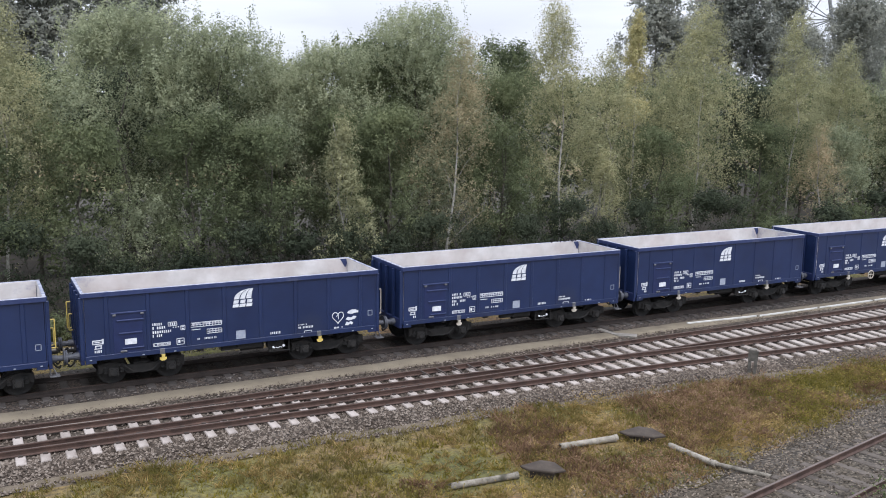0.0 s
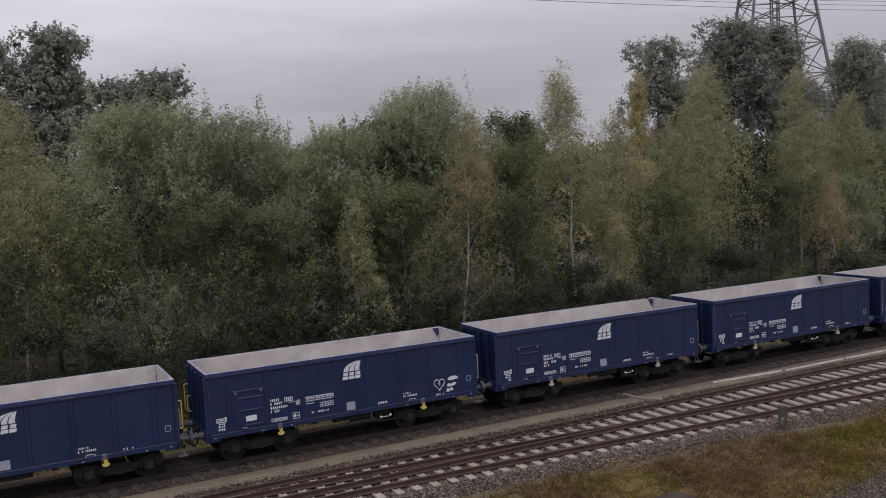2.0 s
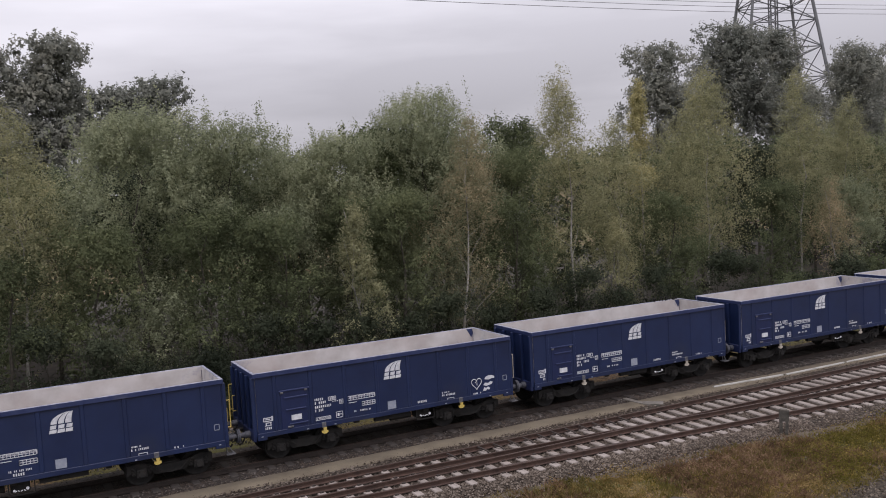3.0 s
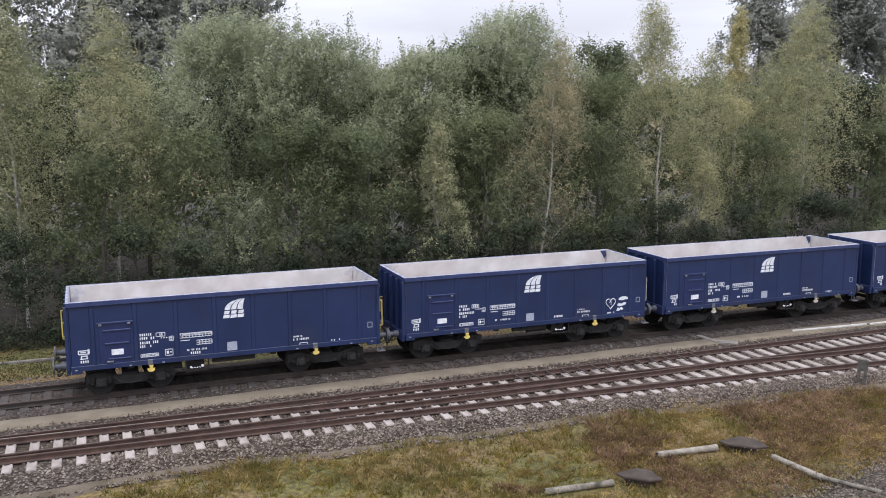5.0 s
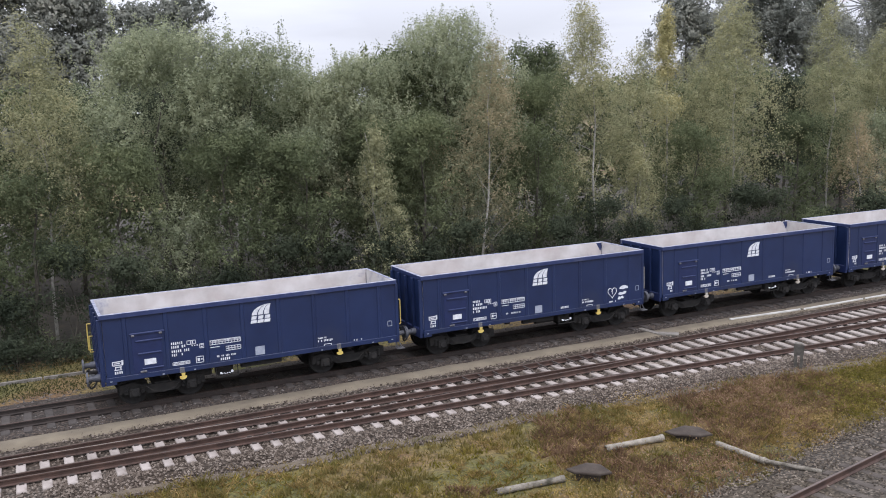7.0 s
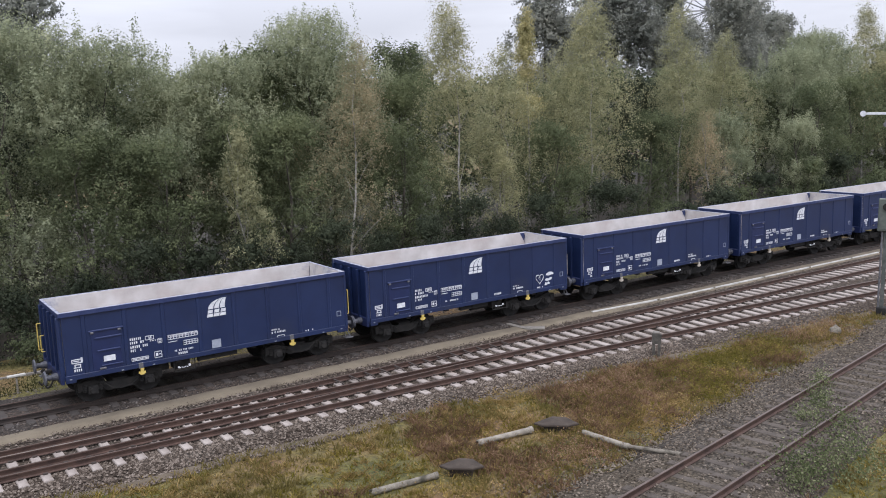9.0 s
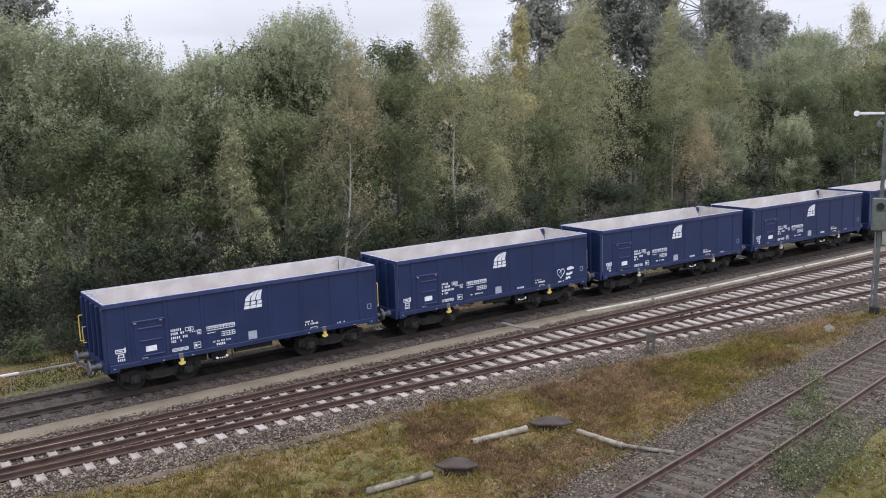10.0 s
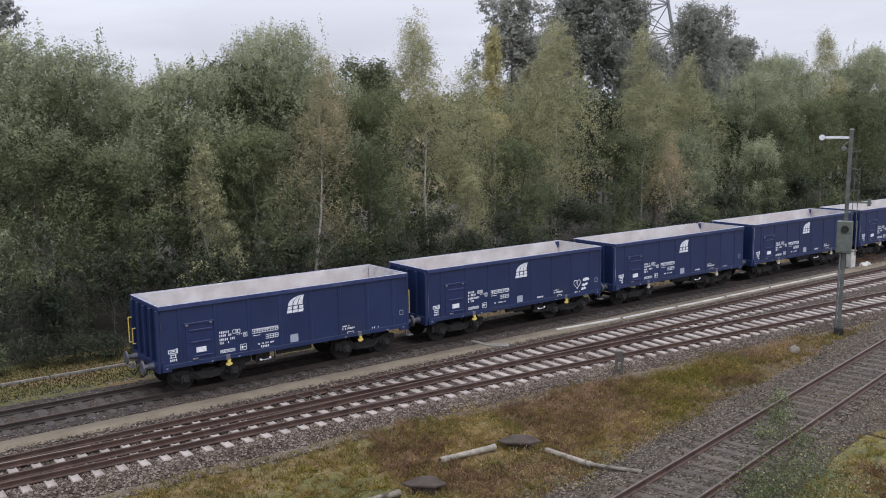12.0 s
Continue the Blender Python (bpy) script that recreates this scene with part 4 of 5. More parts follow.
def tree(name, label, x, y, h, r, shape, leaf, bark, n, size, seed, base=0.08, trunk=0.13, droop=0.0, clump=0.5, shoots=0, lean=0.0, category="tree", lob=(0.28, 0.46), rise=0.3):
    rng = np.random.default_rng(seed)
    rnd = random.Random(seed)
    f = SHAPES[shape]
    root = thing(name, label, category, pose(x, y, GROUND_Z - 0.05), group="trees beside the railway" if category == "tree" else "undergrowth")
    z0 = h * base
    narrow = shape in ("birch", "spire")
    nl = max(9, int((14 + h * r * 0.55) if narrow else (9 + h * r * 0.36)))
    lobes = []
    while len(lobes) < nl:
        u = rnd.random() ** 0.75
        if rnd.random() > f(u) + 0.25:
            continue
        a = rnd.uniform(0, 2 * math.pi)
        rl = r * (rnd.uniform(0.28, 0.48) if narrow else rnd.uniform(*lob)) * (0.55 + 0.45 * f(u))
        rr = max(0.0, r * f(u) - rl * 0.8) * math.sqrt(rnd.uniform(0.25, 1.0)) * rnd.uniform(0.85, 1.12)
        lobes.append((rr * math.cos(a) + lean * u * h, rr * math.sin(a), z0 + u * (h - z0 - rl * 0.8), rl))
    if narrow:
        for k in range(9):  # the tapering top
            u = 0.58 + 0.4 * k / 8
            lobes.append((lean * u * h + 0.12 * r * rnd.uniform(-1, 1), 0.12 * r * rnd.uniform(-1, 1), z0 + u * (h - z0), r * (0.5 - 0.04 * k)))
    else:
        lobes += [(r * 0.5 * rnd.uniform(-1, 1), r * 0.4 * rnd.uniform(-1, 1), h - r * rnd.uniform(0.32, 0.5), r * 0.36) for _ in range(5)]
    lobes = np.array(lobes)
    wts = lobes[:, 3] ** 2 * (0.45 + 0.9 * lobes[:, 2] / h)  # fuller above, in the light
    per = 16
    nc = max(20, n // per)
    pick = rng.choice(len(lobes), nc, p=wts / wts.sum())
    d = rng.normal(size=(nc, 3))
    d[:, 2] += 0.45
    d /= np.linalg.norm(d, axis=1)[:, None]
    rad = lobes[pick, 3] * rng.uniform(0.3, 1.0, nc) ** 0.4
    cs = lobes[pick, :3] + d * rad[:, None] * np.array([1.0, 1.0, 1.35 if narrow else 0.85])
    if droop:
        cs[:, 2] -= droop * 0.5 * rng.uniform(0, 1, nc) ** 2
    # each clump is a spray of leaves along a twig that grows outwards, rising or hanging
    way = d * np.array([0.8, 0.8, 0.5]) + np.array([0, 0, rise]) + rng.normal(size=(nc, 3)) * 0.35
    way /= np.linalg.norm(way, axis=1)[:, None]
    spread = clump * 0.42 * rng.uniform(0.6, 1.3, nc)
    along = np.tile(np.linspace(-1.5, 1.9, per), nc) * np.repeat(spread, per)
    pts = np.repeat(cs, per, 0) + np.repeat(way, per, 0) * along[:, None] + rng.normal(size=(nc * per, 3)) * (np.repeat(spread, per) * 0.42)[:, None]
    out = (pts - np.repeat(lobes[pick, :3], per, 0)) / np.repeat(lobes[pick, 3], per)[:, None] + 0.8 * (pts - np.repeat(cs, per, 0)) / np.repeat(spread, per)[:, None] + np.array([0, 0, 0.35])
    if shoots:
        extra = []
        for _ in range(shoots):
            u = rnd.uniform(0.66, 0.97)
            a = rnd.uniform(0, 6.28)
            p = np.array([r * f(u) * 0.85 * math.cos(a), r * f(u) * 0.85 * math.sin(a), z0 + u * (h - z0)])
            d = np.array([rnd.uniform(-0.25, 0.25), rnd.uniform(-0.25, 0.25), 1.0]) * rnd.uniform(0.8, 1.7)
            k = 44
            extra.append(p + np.linspace(0, 1, k)[:, None] * d + rng.normal(size=(k, 3)) * 0.07)
        pts = np.concatenate([pts] + extra)
        out = np.concatenate([out, rng.normal(size=(len(pts) - len(out), 3))])
    ok = pts[:, 2] > 0.1
    crown = new("crown", leaf_mesh("crown", pts[ok], size, rng, leaf, droop, facing=out[ok], small=True))
    crown.parent = root
    # trunk and limbs
    bm = bmesh.new()
    spine = [Vector((0.12 * rnd.uniform(-1, 1) * i + lean * h * i / 5, 0.1 * rnd.uniform(-1, 1) * i, h * 0.93 * i / 5)) for i in range(6)]
    spine[0] = Vector((0, 0, -0.25))
    rings = []
    for i, s in enumerate(spine):
        w = max(0.012, trunk * (1 - i / 5.3))
        rings.append([bm.verts.new(s + Vector((w * math.cos(k * 0.8976), w * math.sin(k * 0.8976), 0))) for k in range(7)])
    for r0, r1 in zip(rings, rings[1:]):
        for k in range(7):
            bm.faces.new((r0[k], r0[(k + 1) % 7], r1[(k + 1) % 7], r1[k]))
    bm.faces.new(rings[0][::-1]), bm.faces.new(rings[-1])
    limbs = bmesh.new()
    for i in range(14):
        c = Vector(cs[rnd.randrange(nc)])
        k = min(0.9, max(0.08, (c.z - rnd.uniform(0.6, 2.0)) / (h * 0.93)))
        j = min(4, int(k * 5))
        s = spine[j].lerp(spine[j + 1], k * 5 - j)
        mid = s.lerp(c, 0.5) + Vector((0, 0, rnd.uniform(-0.2, 0.3)))
        rod(limbs, s, mid, trunk * 0.34 * (1.1 - k), trunk * 0.22 * (1.1 - k), 5)
        rod(limbs, mid, c, trunk * 0.22 * (1.1 - k), 0.008, 5)
    tagged(part("branchwork", limbs, bark, root), kind="stuff")
    part("trunk", bm, bark, root)
    return root


W_LABEL = "dense olive-green willow with upright top shoots behind the tracks"
A_LABEL = "broad dark green alder in the dense tree line"
B_LABEL = "slender birch with pale trunk and yellow-green leaves"
R_LABEL = "slender pale-trunked birch with thin browning leaves"
O_LABEL = "tall dark oak rising behind the tree line"
FRONT = [  # kind, x, y, height, radius
    ("birch", -7.5, 42.0, 13.0, 2.6), ("birch", -2.6, 41.5, 13.4, 2.5), ("birch", 1.2, 42.0, 13.5, 2.3), ("willow", -5.2, 44.0, 12.5, 3.4),
    ("willow", 6.4, 44.0, 13.9, 3.9), ("willow", 11.2, 43.5, 13.2, 3.0), ("willow", 14.4, 45.0, 11.9, 2.4), ("willow", 17.0, 44.5, 12.4, 2.5),
    ("willow", 22.6, 45.5, 14.6, 4.5), ("russet", 21.2, 40.2, 12.7, 2.2), ("sapling", 15.1, 38.4, 9.0, 1.65), ("birch", 28.6, 40.2, 15.0, 2.0),
    ("alder", 27.6, 44.5, 11.3, 2.6), ("alder", 18.6, 41.0, 9.2, 2.2), ("alder", 9.0, 41.2, 9.0, 2.6), ("alder", 4.2, 41.2, 8.6, 2.4), ("alder", 12.3, 40.6, 8.4, 2.2),
    ("birch", 33.2, 42.5, 12.4, 2.4), ("gold", 36.4, 44.0, 14.9, 1.15), ("birch", 40.7, 43.0, 15.1, 3.3), ("alder", 36.5, 41.5, 8.2, 2.4), ("birch", 31.6, 40.5, 7.0, 1.3),
    ("birch", 49.7, 43.4, 15.4, 2.2), ("birch", 56.2, 44.6, 13.7, 2.6), ("alder", 45.8, 42.5, 8.4, 2.4), ("willow", 53.4, 42.5, 8.0, 2.4), ("russet", 50.0, 41.0, 8.0, 1.7),
    ("willow", 59.2, 40.5, 7.4, 1.9), ("willow", 66.0, 45.5, 12.0, 3.8), ("willow", 73.0, 48.0, 13.6, 4.2), ("birch", 80.5, 48.0, 17.0, 2.4), ("willow", 88.0, 48.0, 14.6, 4.3),
    ("alder", 63.5, 42.0, 9.0, 2.6), ("alder", 70.0, 43.0, 9.5, 3.0), ("alder", 79.0, 44.0, 10.0, 3.4), ("willow", 97.0, 48.0, 14.4, 4.6), ("alder", 106.0, 48.0, 14.0, 4.8),
    ("alder", 88.0, 43.5, 9.5, 3.2), ("alder", 98.0, 44.0, 9.5, 3.4), ("alder", -9.5, 41.0, 8.5, 2.6), ("alder", 0.4, 40.2, 7.4, 2.0), ("alder", 25.2, 41.2, 8.4, 2.2),
    ("alder", 20.4, 46.8, 11.4, 2.6), ("alder", 16.8, 43.0, 9.0, 2.2), ("alder", 22.6, 47.4, 12.0, 2.6),
]
LEAN = {9: 0.1, 11: -0.055, 19: 0.0, 22: -0.01, 23: -0.01}
for i, (kind, x, y, h, r) in enumerate(FRONT):
    area = 0.62 * h * 2 * r * 1.2
    far = 1.0 if x < 62 else 1.15
    r *= 1.4 if kind in ("birch", "russet") else 1.2
    h += 0.3
    n = int(area * 600 / far ** 2 * max(0.9, r / 3.4) ** 0.6)
    lean = LEAN.get(i, 0.012 * (i % 5 - 2))
    if kind in ("willow", "alder") and x > 62:
        h += 1.2
    if kind == "willow":
        tree("willow", W_LABEL, x, y, h, r, "round", WILLOW, BARK, n, 0.105 * far, 100 + i, shoots=30, base=0.05, rise=0.9)
    elif kind == "alder":
        tree("alder", A_LABEL, x, y, h, r, "round", ALDER, BARK, n, 0.105 * far, 100 + i, base=0.05, clump=0.55)
    elif kind == "birch":
        tree("birch", B_LABEL, x, y, h, r, "birch", BIRCH, BIRCHBARK, int(n * 0.95), 0.09 * far, 100 + i, base=0.24, droop=0.7, trunk=0.085, clump=0.6, lean=lean, rise=-0.55)
    elif kind == "russet":
        tree("birch", R_LABEL, x, y, h, r, "birch", RUSSET, BIRCHBARK, int(n * 0.62), 0.09 * far, 100 + i, base=0.16, droop=0.6, trunk=0.085, clump=0.6, lean=lean, rise=-0.45)
    elif kind == "sapling":
        tree("birch", "young narrow birch with thin speckled yellow-green leaves", x, y, h, r, "spire", BIRCH, BIRCHBARK, int(n * 0.8), 0.1, 100 + i, base=0.06, droop=0.4, trunk=0.06, clump=0.4, rise=-0.2)
    else:
        tree("birch", "narrow birch turned bright autumn yellow", x, y, h, r, "spire", GOLD, BIRCHBARK, int(n * 0.9), 0.1, 100 + i, base=0.5, droop=0.4, trunk=0.1, clump=0.45, rise=-0.2)
rnd = random.Random(5)
x = -8.0
while x < 84:
    h = rnd.uniform(2.6, 5.0)
    # most bushes take the leaf colour with shade painted in
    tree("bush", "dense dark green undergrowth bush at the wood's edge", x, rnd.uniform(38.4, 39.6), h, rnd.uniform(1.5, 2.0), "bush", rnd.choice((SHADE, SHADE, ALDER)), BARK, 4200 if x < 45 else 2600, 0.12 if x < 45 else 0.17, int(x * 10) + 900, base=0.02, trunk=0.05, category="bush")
    x += rnd.uniform(2.0, 2.9)
x = -9.0
while x < 13:
    tree("bramble", "low dark bramble at the foot of the trees", x, rnd.uniform(37.6, 38.3), rnd.uniform(0.9, 1.8), rnd.uniform(0.9, 1.4), "bush", rnd.choice((SHADE, ALDER, SHADE)), BARK, 2200, 0.09, int(x * 10) + 12000, base=0.02, trunk=0.02, category="bush")
    x += rnd.uniform(1.1, 1.8)
x = -9.0
while x < 112:
    # some of these alders get the shade-darkened leaf colour
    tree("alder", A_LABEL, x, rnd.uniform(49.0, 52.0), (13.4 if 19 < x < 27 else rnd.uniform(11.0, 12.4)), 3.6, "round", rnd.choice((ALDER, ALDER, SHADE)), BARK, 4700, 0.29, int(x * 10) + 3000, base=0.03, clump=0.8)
    x += rnd.uniform(3.6, 4.6)
for x, h in ((9.4, 12.6), (12.3, 12.3), (15.4, 11.7), (19.3, 12.3), (21.4, 13.2), (24.4, 13.0), (28.3, 13.4)):
    tree("alder", A_LABEL, x, 47.6, h, 3.1, "round", ALDER, BARK, 9500, 0.15, int(x * 10) + 5000, base=0.3, clump=0.6)
for x, h in ((76.5, 13.2), (82.0, 13.6), (86.5, 14.4), (92.0, 14.6)):
    tree("alder", A_LABEL, x, 53.5, h, 3.6, "round", ALDER, BARK, 7000, 0.23, int(x * 10) + 5000, base=0.3, clump=0.7)
x = -14.0
while x < 150:
    # the wood's inner shade is put into these oaks' leaf colour
    tree("oak", "oak deep in the wood, leaves coloured dark for shade", x, rnd.uniform(59.0, 64.0), rnd.uniform(10.5, 12.6), 4.6, "round", SHADE, BARK, 2600, 0.49, int(x * 10) + 6000, base=0.03, clump=1.1)
    x += rnd.uniform(5.0, 6.5)
for i, (x, y, h, r) in enumerate([(0.5, 70, 21.2, 5.0), (5.2, 70, 21.6, 3.8), (9.6, 70, 18.0, 3.4), (13.0, 70, 18.8, 3.6), (-6, 70, 21.0, 5.0), (37.8, 60, 13.6, 3.4), (65.0, 75, 23.0, 5.0), (75.2, 75, 25.8, 6.2), (82.0, 75, 25.0, 4.9),
                                  (96.2, 75, 23.8, 6.0), (102.4, 80, 22.6, 5.6), (110.6, 80, 20.6, 5.4), (70.2, 77, 19.0, 4.2), (89.0, 77, 19.0, 4.6)]):
    tree("oak", O_LABEL, x, y, h, r, "round", OAK, BARK, int(h * r * 280), 0.29, 7000 + i, base=0.12, clump=0.75, trunk=0.3, lob=(0.34, 0.55))

# ---- sleepers ----
def sleeper_mesh(name, length, mat, width=0.26, depth=0.2):
    bm = bmesh.new()
    for zz, k in ((-depth, 1.0), (-0.025, 1.0), (0.0, 0.86)):
        for sx, sy in ((-1, -1), (1, -1), (1, 1), (-1, 1)):
            bm.verts.new((sx * width / 2 * k, sy * (length / 2 - (1 - k) * 0.12), zz))
    bm.verts.ensure_lookup_table()
    v = bm.verts
    for a in (0, 4):
        for j in range(4):
            bm.faces.new((v[a + j], v[a + (j + 1) % 4], v[a + 4 + (j + 1) % 4], v[a + 4 + j]))
    bm.faces.new((v[8], v[9], v[10], v[11]))
    me = bpy.data.meshes.new(name)
    bm.to_mesh(me)
    bm.free()
    me.materials.append(mat)
    return me


def put(me, parent, m):
    ob = new("sleeper", me)
    ob.parent = parent
    ob.matrix_basis = m
    return ob


rnd = random.Random(21)
clips_p, clips_q = bmesh.new(), bmesh.new()
def clip(bm, x, y, a=0.0):
    for s in (-1, 1):
        box(bm, x - 0.06, x + 0.06, y + s * 0.1 - 0.035, y + s * 0.1 + 0.035, -0.172, -0.13)
S26 = sleeper_mesh("concrete_sleeper", 2.4, SLEEPER)
x = -6.0
while x < 72:
    q = q_rail(x)
    jx, ja = rnd.uniform(-0.012, 0.012), rnd.uniform(-0.4, 0.4)
    if x < 24.5:
        far, end = P_FAR + 0.42, q - GAUGE - 0.62 + 0.014 * max(0.0, min(x, 14))
        put(sleeper_mesh("turnout_sleeper", far - end, SLEEPER), track_p, pose(x + jx, (far + end) / 2 + rnd.uniform(-0.03, 0.03), -0.172, 0, 0, ja))
    else:
        put(S26, track_p, pose(x + jx, (P_FAR + P_NEAR) / 2 + rnd.uniform(-0.03, 0.03), -0.172, 0, 0, ja))
        put(S26, track_q, pose(x + jx + 0.3, q_rail(x + 0.3) - GAUGE / 2 + rnd.uniform(-0.03, 0.03), -0.17, 0, 0, ja - 5.1))
    if x < 48:
        clip(clips_p, x, P_FAR), clip(clips_p, x, P_NEAR)
        clip(clips_q, x + (0.3 if x > 24.5 else 0), q), clip(clips_q, x + (0.3 if x > 24.5 else 0), q - GAUGE)
    if 13 < x < 21:
        pipe_path(clips_p, [(x - 0.1, P_FAR - 0.07, -0.03), (x - 0.06, P_FAR - 0.25, -0.05), (x + 0.05, P_FAR - 0.42, -0.11), (x + 0.08, P_FAR - 0.5, -0.17)], 0.032, 5)
    x += 0.61
tagged(part("fastening", clips_p, CLIP, track_p), kind="stuff")
tagged(part("fastening", clips_q, CLIP, track_q), kind="stuff")
# check rail beside the diverging track's near rail, and wing rails at the crossing
rail([(x, q_rail(x) - GAUGE + 0.1, 0.0) for x in (14.2, 15.0, 17.0, 19.0, 19.6)], track_q, "short guard rail")
WT = sleeper_mesh("grimy_sleeper", 2.5, GRIMYWOOD)
WS = sleeper_mesh("old_sleeper", 2.5, WOOD)
x = -6.0
while x < 60:
    put(WT, track_t, pose(x, TRAIN_Y + rnd.uniform(-0.04, 0.04), -0.172, 0, 0, rnd.uniform(-1, 1)))
    x += 0.64
u = -12.0
while u < 50:
    p = siding_point(u, -0.765)
    put(WS, track_s, pose(p[0], p[1], SID_Z - 0.175, 0, 0, math.degrees(SID_SLOPE) + rnd.uniform(-1.5, 1.5)))
    u += 0.68

# ---- lineside things ----
# cable duct of pale troughs along the walkway
duct = thing("cable_duct", "long pale concrete cable duct beside the walkway", "cable duct", kind="structure")
x = 27.2
while x < 49.5:
    e = min(x + 3.9, 49.5)
    y0 = 28.62 if x < 28 else 28.34
    bm = bmesh.new()
    prism(bm, [(-0.06, -0.3), (0.06, -0.3), (0.055, -0.155), (0.0, -0.145), (-0.055, -0.155)], 0.0, e - x - 0.03)
    part("trough", bm, DUCT, duct, "", pose(x, y0 if x < 28 else 28.3, 0, 0, 0, -90 if x > 28 else -94))
    part("joint_collar", boxed(e - 0.07, e + 0.05, 28.22, 28.38, -0.3, -0.12, bevel=0.015), CONCRETE, duct)
    x = e
# flat slabs across the walkway
for (x, y, a, l, w) in ((23.12, 28.9, -84, 1.1, 0.22), (23.5, 28.15, -40, 0.8, 0.4), (24.2, 34.3, -60, 1.4, 0.3)):
    tagged(part("concrete_slab", boxed(-l / 2, l / 2, -w / 2, w / 2, -0.06, 0.03, bevel=0.012), OLDCONC, None, "", pose(x, y, -0.19, 1, 0, a)), "flat pale concrete slab across the walkway", "slab")
# low duct on the grass behind the train
back = thing("cable_duct", "thin pale concrete duct in the grass before the trees", "cable duct", kind="structure")
for i in range(7):
    part("trough", boxed(-14 + i * 3.6, -10.45 + i * 3.6, -0.05, 0.05, -0.1, 0.06, bevel=0.02), OLDCONC, back, "", pose(0, 36.15, GROUND_Z + 0.05, 0, 0, -0.8))
m = thing("marker_board", "low post with a small horizontal white board", "marker", pose(4.55, 34.0, GROUND_Z))
part("post", rod(bmesh.new(), (0, 0, -0.1), (0, 0, 0.62), 0.035), CONCRETE, m)
part("board", boxed(-0.3, 0.3, -0.07, 0.07, 0.6, 0.67, bevel=0.01), DUCT, m)


POST = material("mossy_dark_concrete", (0.04, 0.037, 0.031), (0.105, 0.097, 0.085), rough=0.92, scale=6, fine=40, bump=0.35, stain=(0.035, 0.036, 0.024), stain_at=0.55)
POST.node_tree.nodes["Principled BSDF"].inputs["Specular IOR Level"].default_value = 0.2
def marker_post():
    m = thing("marker_post", "short weathered concrete post on two legs in the grass", "marker post", pose(24.55, 22.45, -0.3, 0, 1.5, -47))
    part("leg", prism(bmesh.new(), [(-0.14, -0.2), (-0.03, -0.2), (-0.04, 0.5), (-0.15, 0.5)], -0.06, 0.06), POST, m)
    part("leg", prism(bmesh.new(), [(0.05, -0.2), (0.15, -0.2), (0.16, 0.5), (0.06, 0.5)], -0.06, 0.06), POST, m)
    part("head", prism(bmesh.new(), [(-0.16, 0.42), (0.17, 0.42), (0.18, 0.8), (-0.17, 0.82)], -0.075, 0.075), POST, m)
    part("cap", boxed(-0.13, 0.12, -0.085, 0.085, 0.8, 0.88, bevel=0.02), OLDCONC, m)
marker_post()


def signal():
    s = thing("signal_mast", "slender grey-green railway signal mast with white arm", "railway signal", pose(36.62, 20.72, -0.28, 0, 0.9, -60.5))
    # local x points away from the siding across the view, y along the view
    bm = boxed(-0.2, 0.2, -0.2, 0.2, -0.3, 0.2, bevel=0.04)
    part("foundation", bm, UNDER, s)
    bm = boxed(-0.02, 0.02, -0.07, 0.07, 0.1, 8.75)
    for e in (-1, 1):
        box(bm, -0.08, 0.08, e * 0.075 - 0.012, e * 0.075 + 0.012, 0.1, 8.75)
    z = 4.9
    while z < 8.6:
        box(bm, -0.09, 0.09, -0.1, 0.1, z, z + 0.03)
        z += 0.45
    part("mast", bm, MAST, s)
    bm = rod(bmesh.new(), (0, 0, 8.75), (0, 0, 8.82), 0.12, 0.07, 10)
    part("mast_cap", bm, MAST, s)
    bm = boxed(-1.02, -0.08, -0.13, -0.1, 8.38, 8.48, bevel=0.008)
    a = part("signal_arm", bm, WHITE, s, "white signal arm with a round end")
    part("round_end", rod(bmesh.new(), (-1.14, -0.14, 8.43), (-1.14, -0.09, 8.43), 0.12, seg=20), WHITE, a)
    bm = rod(bmesh.new(), (-0.26, -0.12, 7.98), (-0.26, 0.05, 7.98), 0.1, 0.1, 12)
    rod(bm, (-0.3, -0.02, 8.1), (-0.1, 0.0, 8.25), 0.02)
    part("lamp", bm, STEEL, s)
    for x in (0.24, 0.42):
        part("operating_rod", rod(bmesh.new(), (x - 0.02, 0.02, 4.6), (x, 0.02, 7.9 if x < 0.3 else 7.2), 0.014), MAST, s)
    for z in (5.3, 6.2, 7.1, 7.85):
        part("rod_guide", boxed(0.08, 0.44, -0.015, 0.015, z - 0.02, z + 0.02), MAST, s)
    bm = boxed(0.1, 0.95, -0.03, 0.03, 5.66, 5.72)
    rod(bm, (0.86, 0, 5.55), (0.86, 0, 5.85), 0.07, seg=10)
    part("side_bracket", bm, BOX, s)
    b = part("equipment_box", boxed(-0.34, 0.3, -0.3, -0.1, 3.5, 4.9, bevel=0.04), BOX, s, "olive-grey steel equipment box")
    bm = rod(bmesh.new(), (-0.02, -0.36, 4.55), (-0.02, -0.3, 4.55), 0.16, seg=16)
    part("round_lens", bm, UNDER, b)
    part("box_door", boxed(-0.28, 0.24, -0.32, -0.301, 3.6, 4.3, bevel=0.008), BOX, b)
    part("cable_pipe", rod(bmesh.new(), (-0.14, -0.12, 0.1), (-0.14, -0.12, 3.5), 0.04, seg=10), STEEL, s, "pale grey cable pipe")
    part("ladder_side", boxed(0.42, 0.47, -0.02, 0.02, 3.4, 4.9), STEEL, s)
signal()

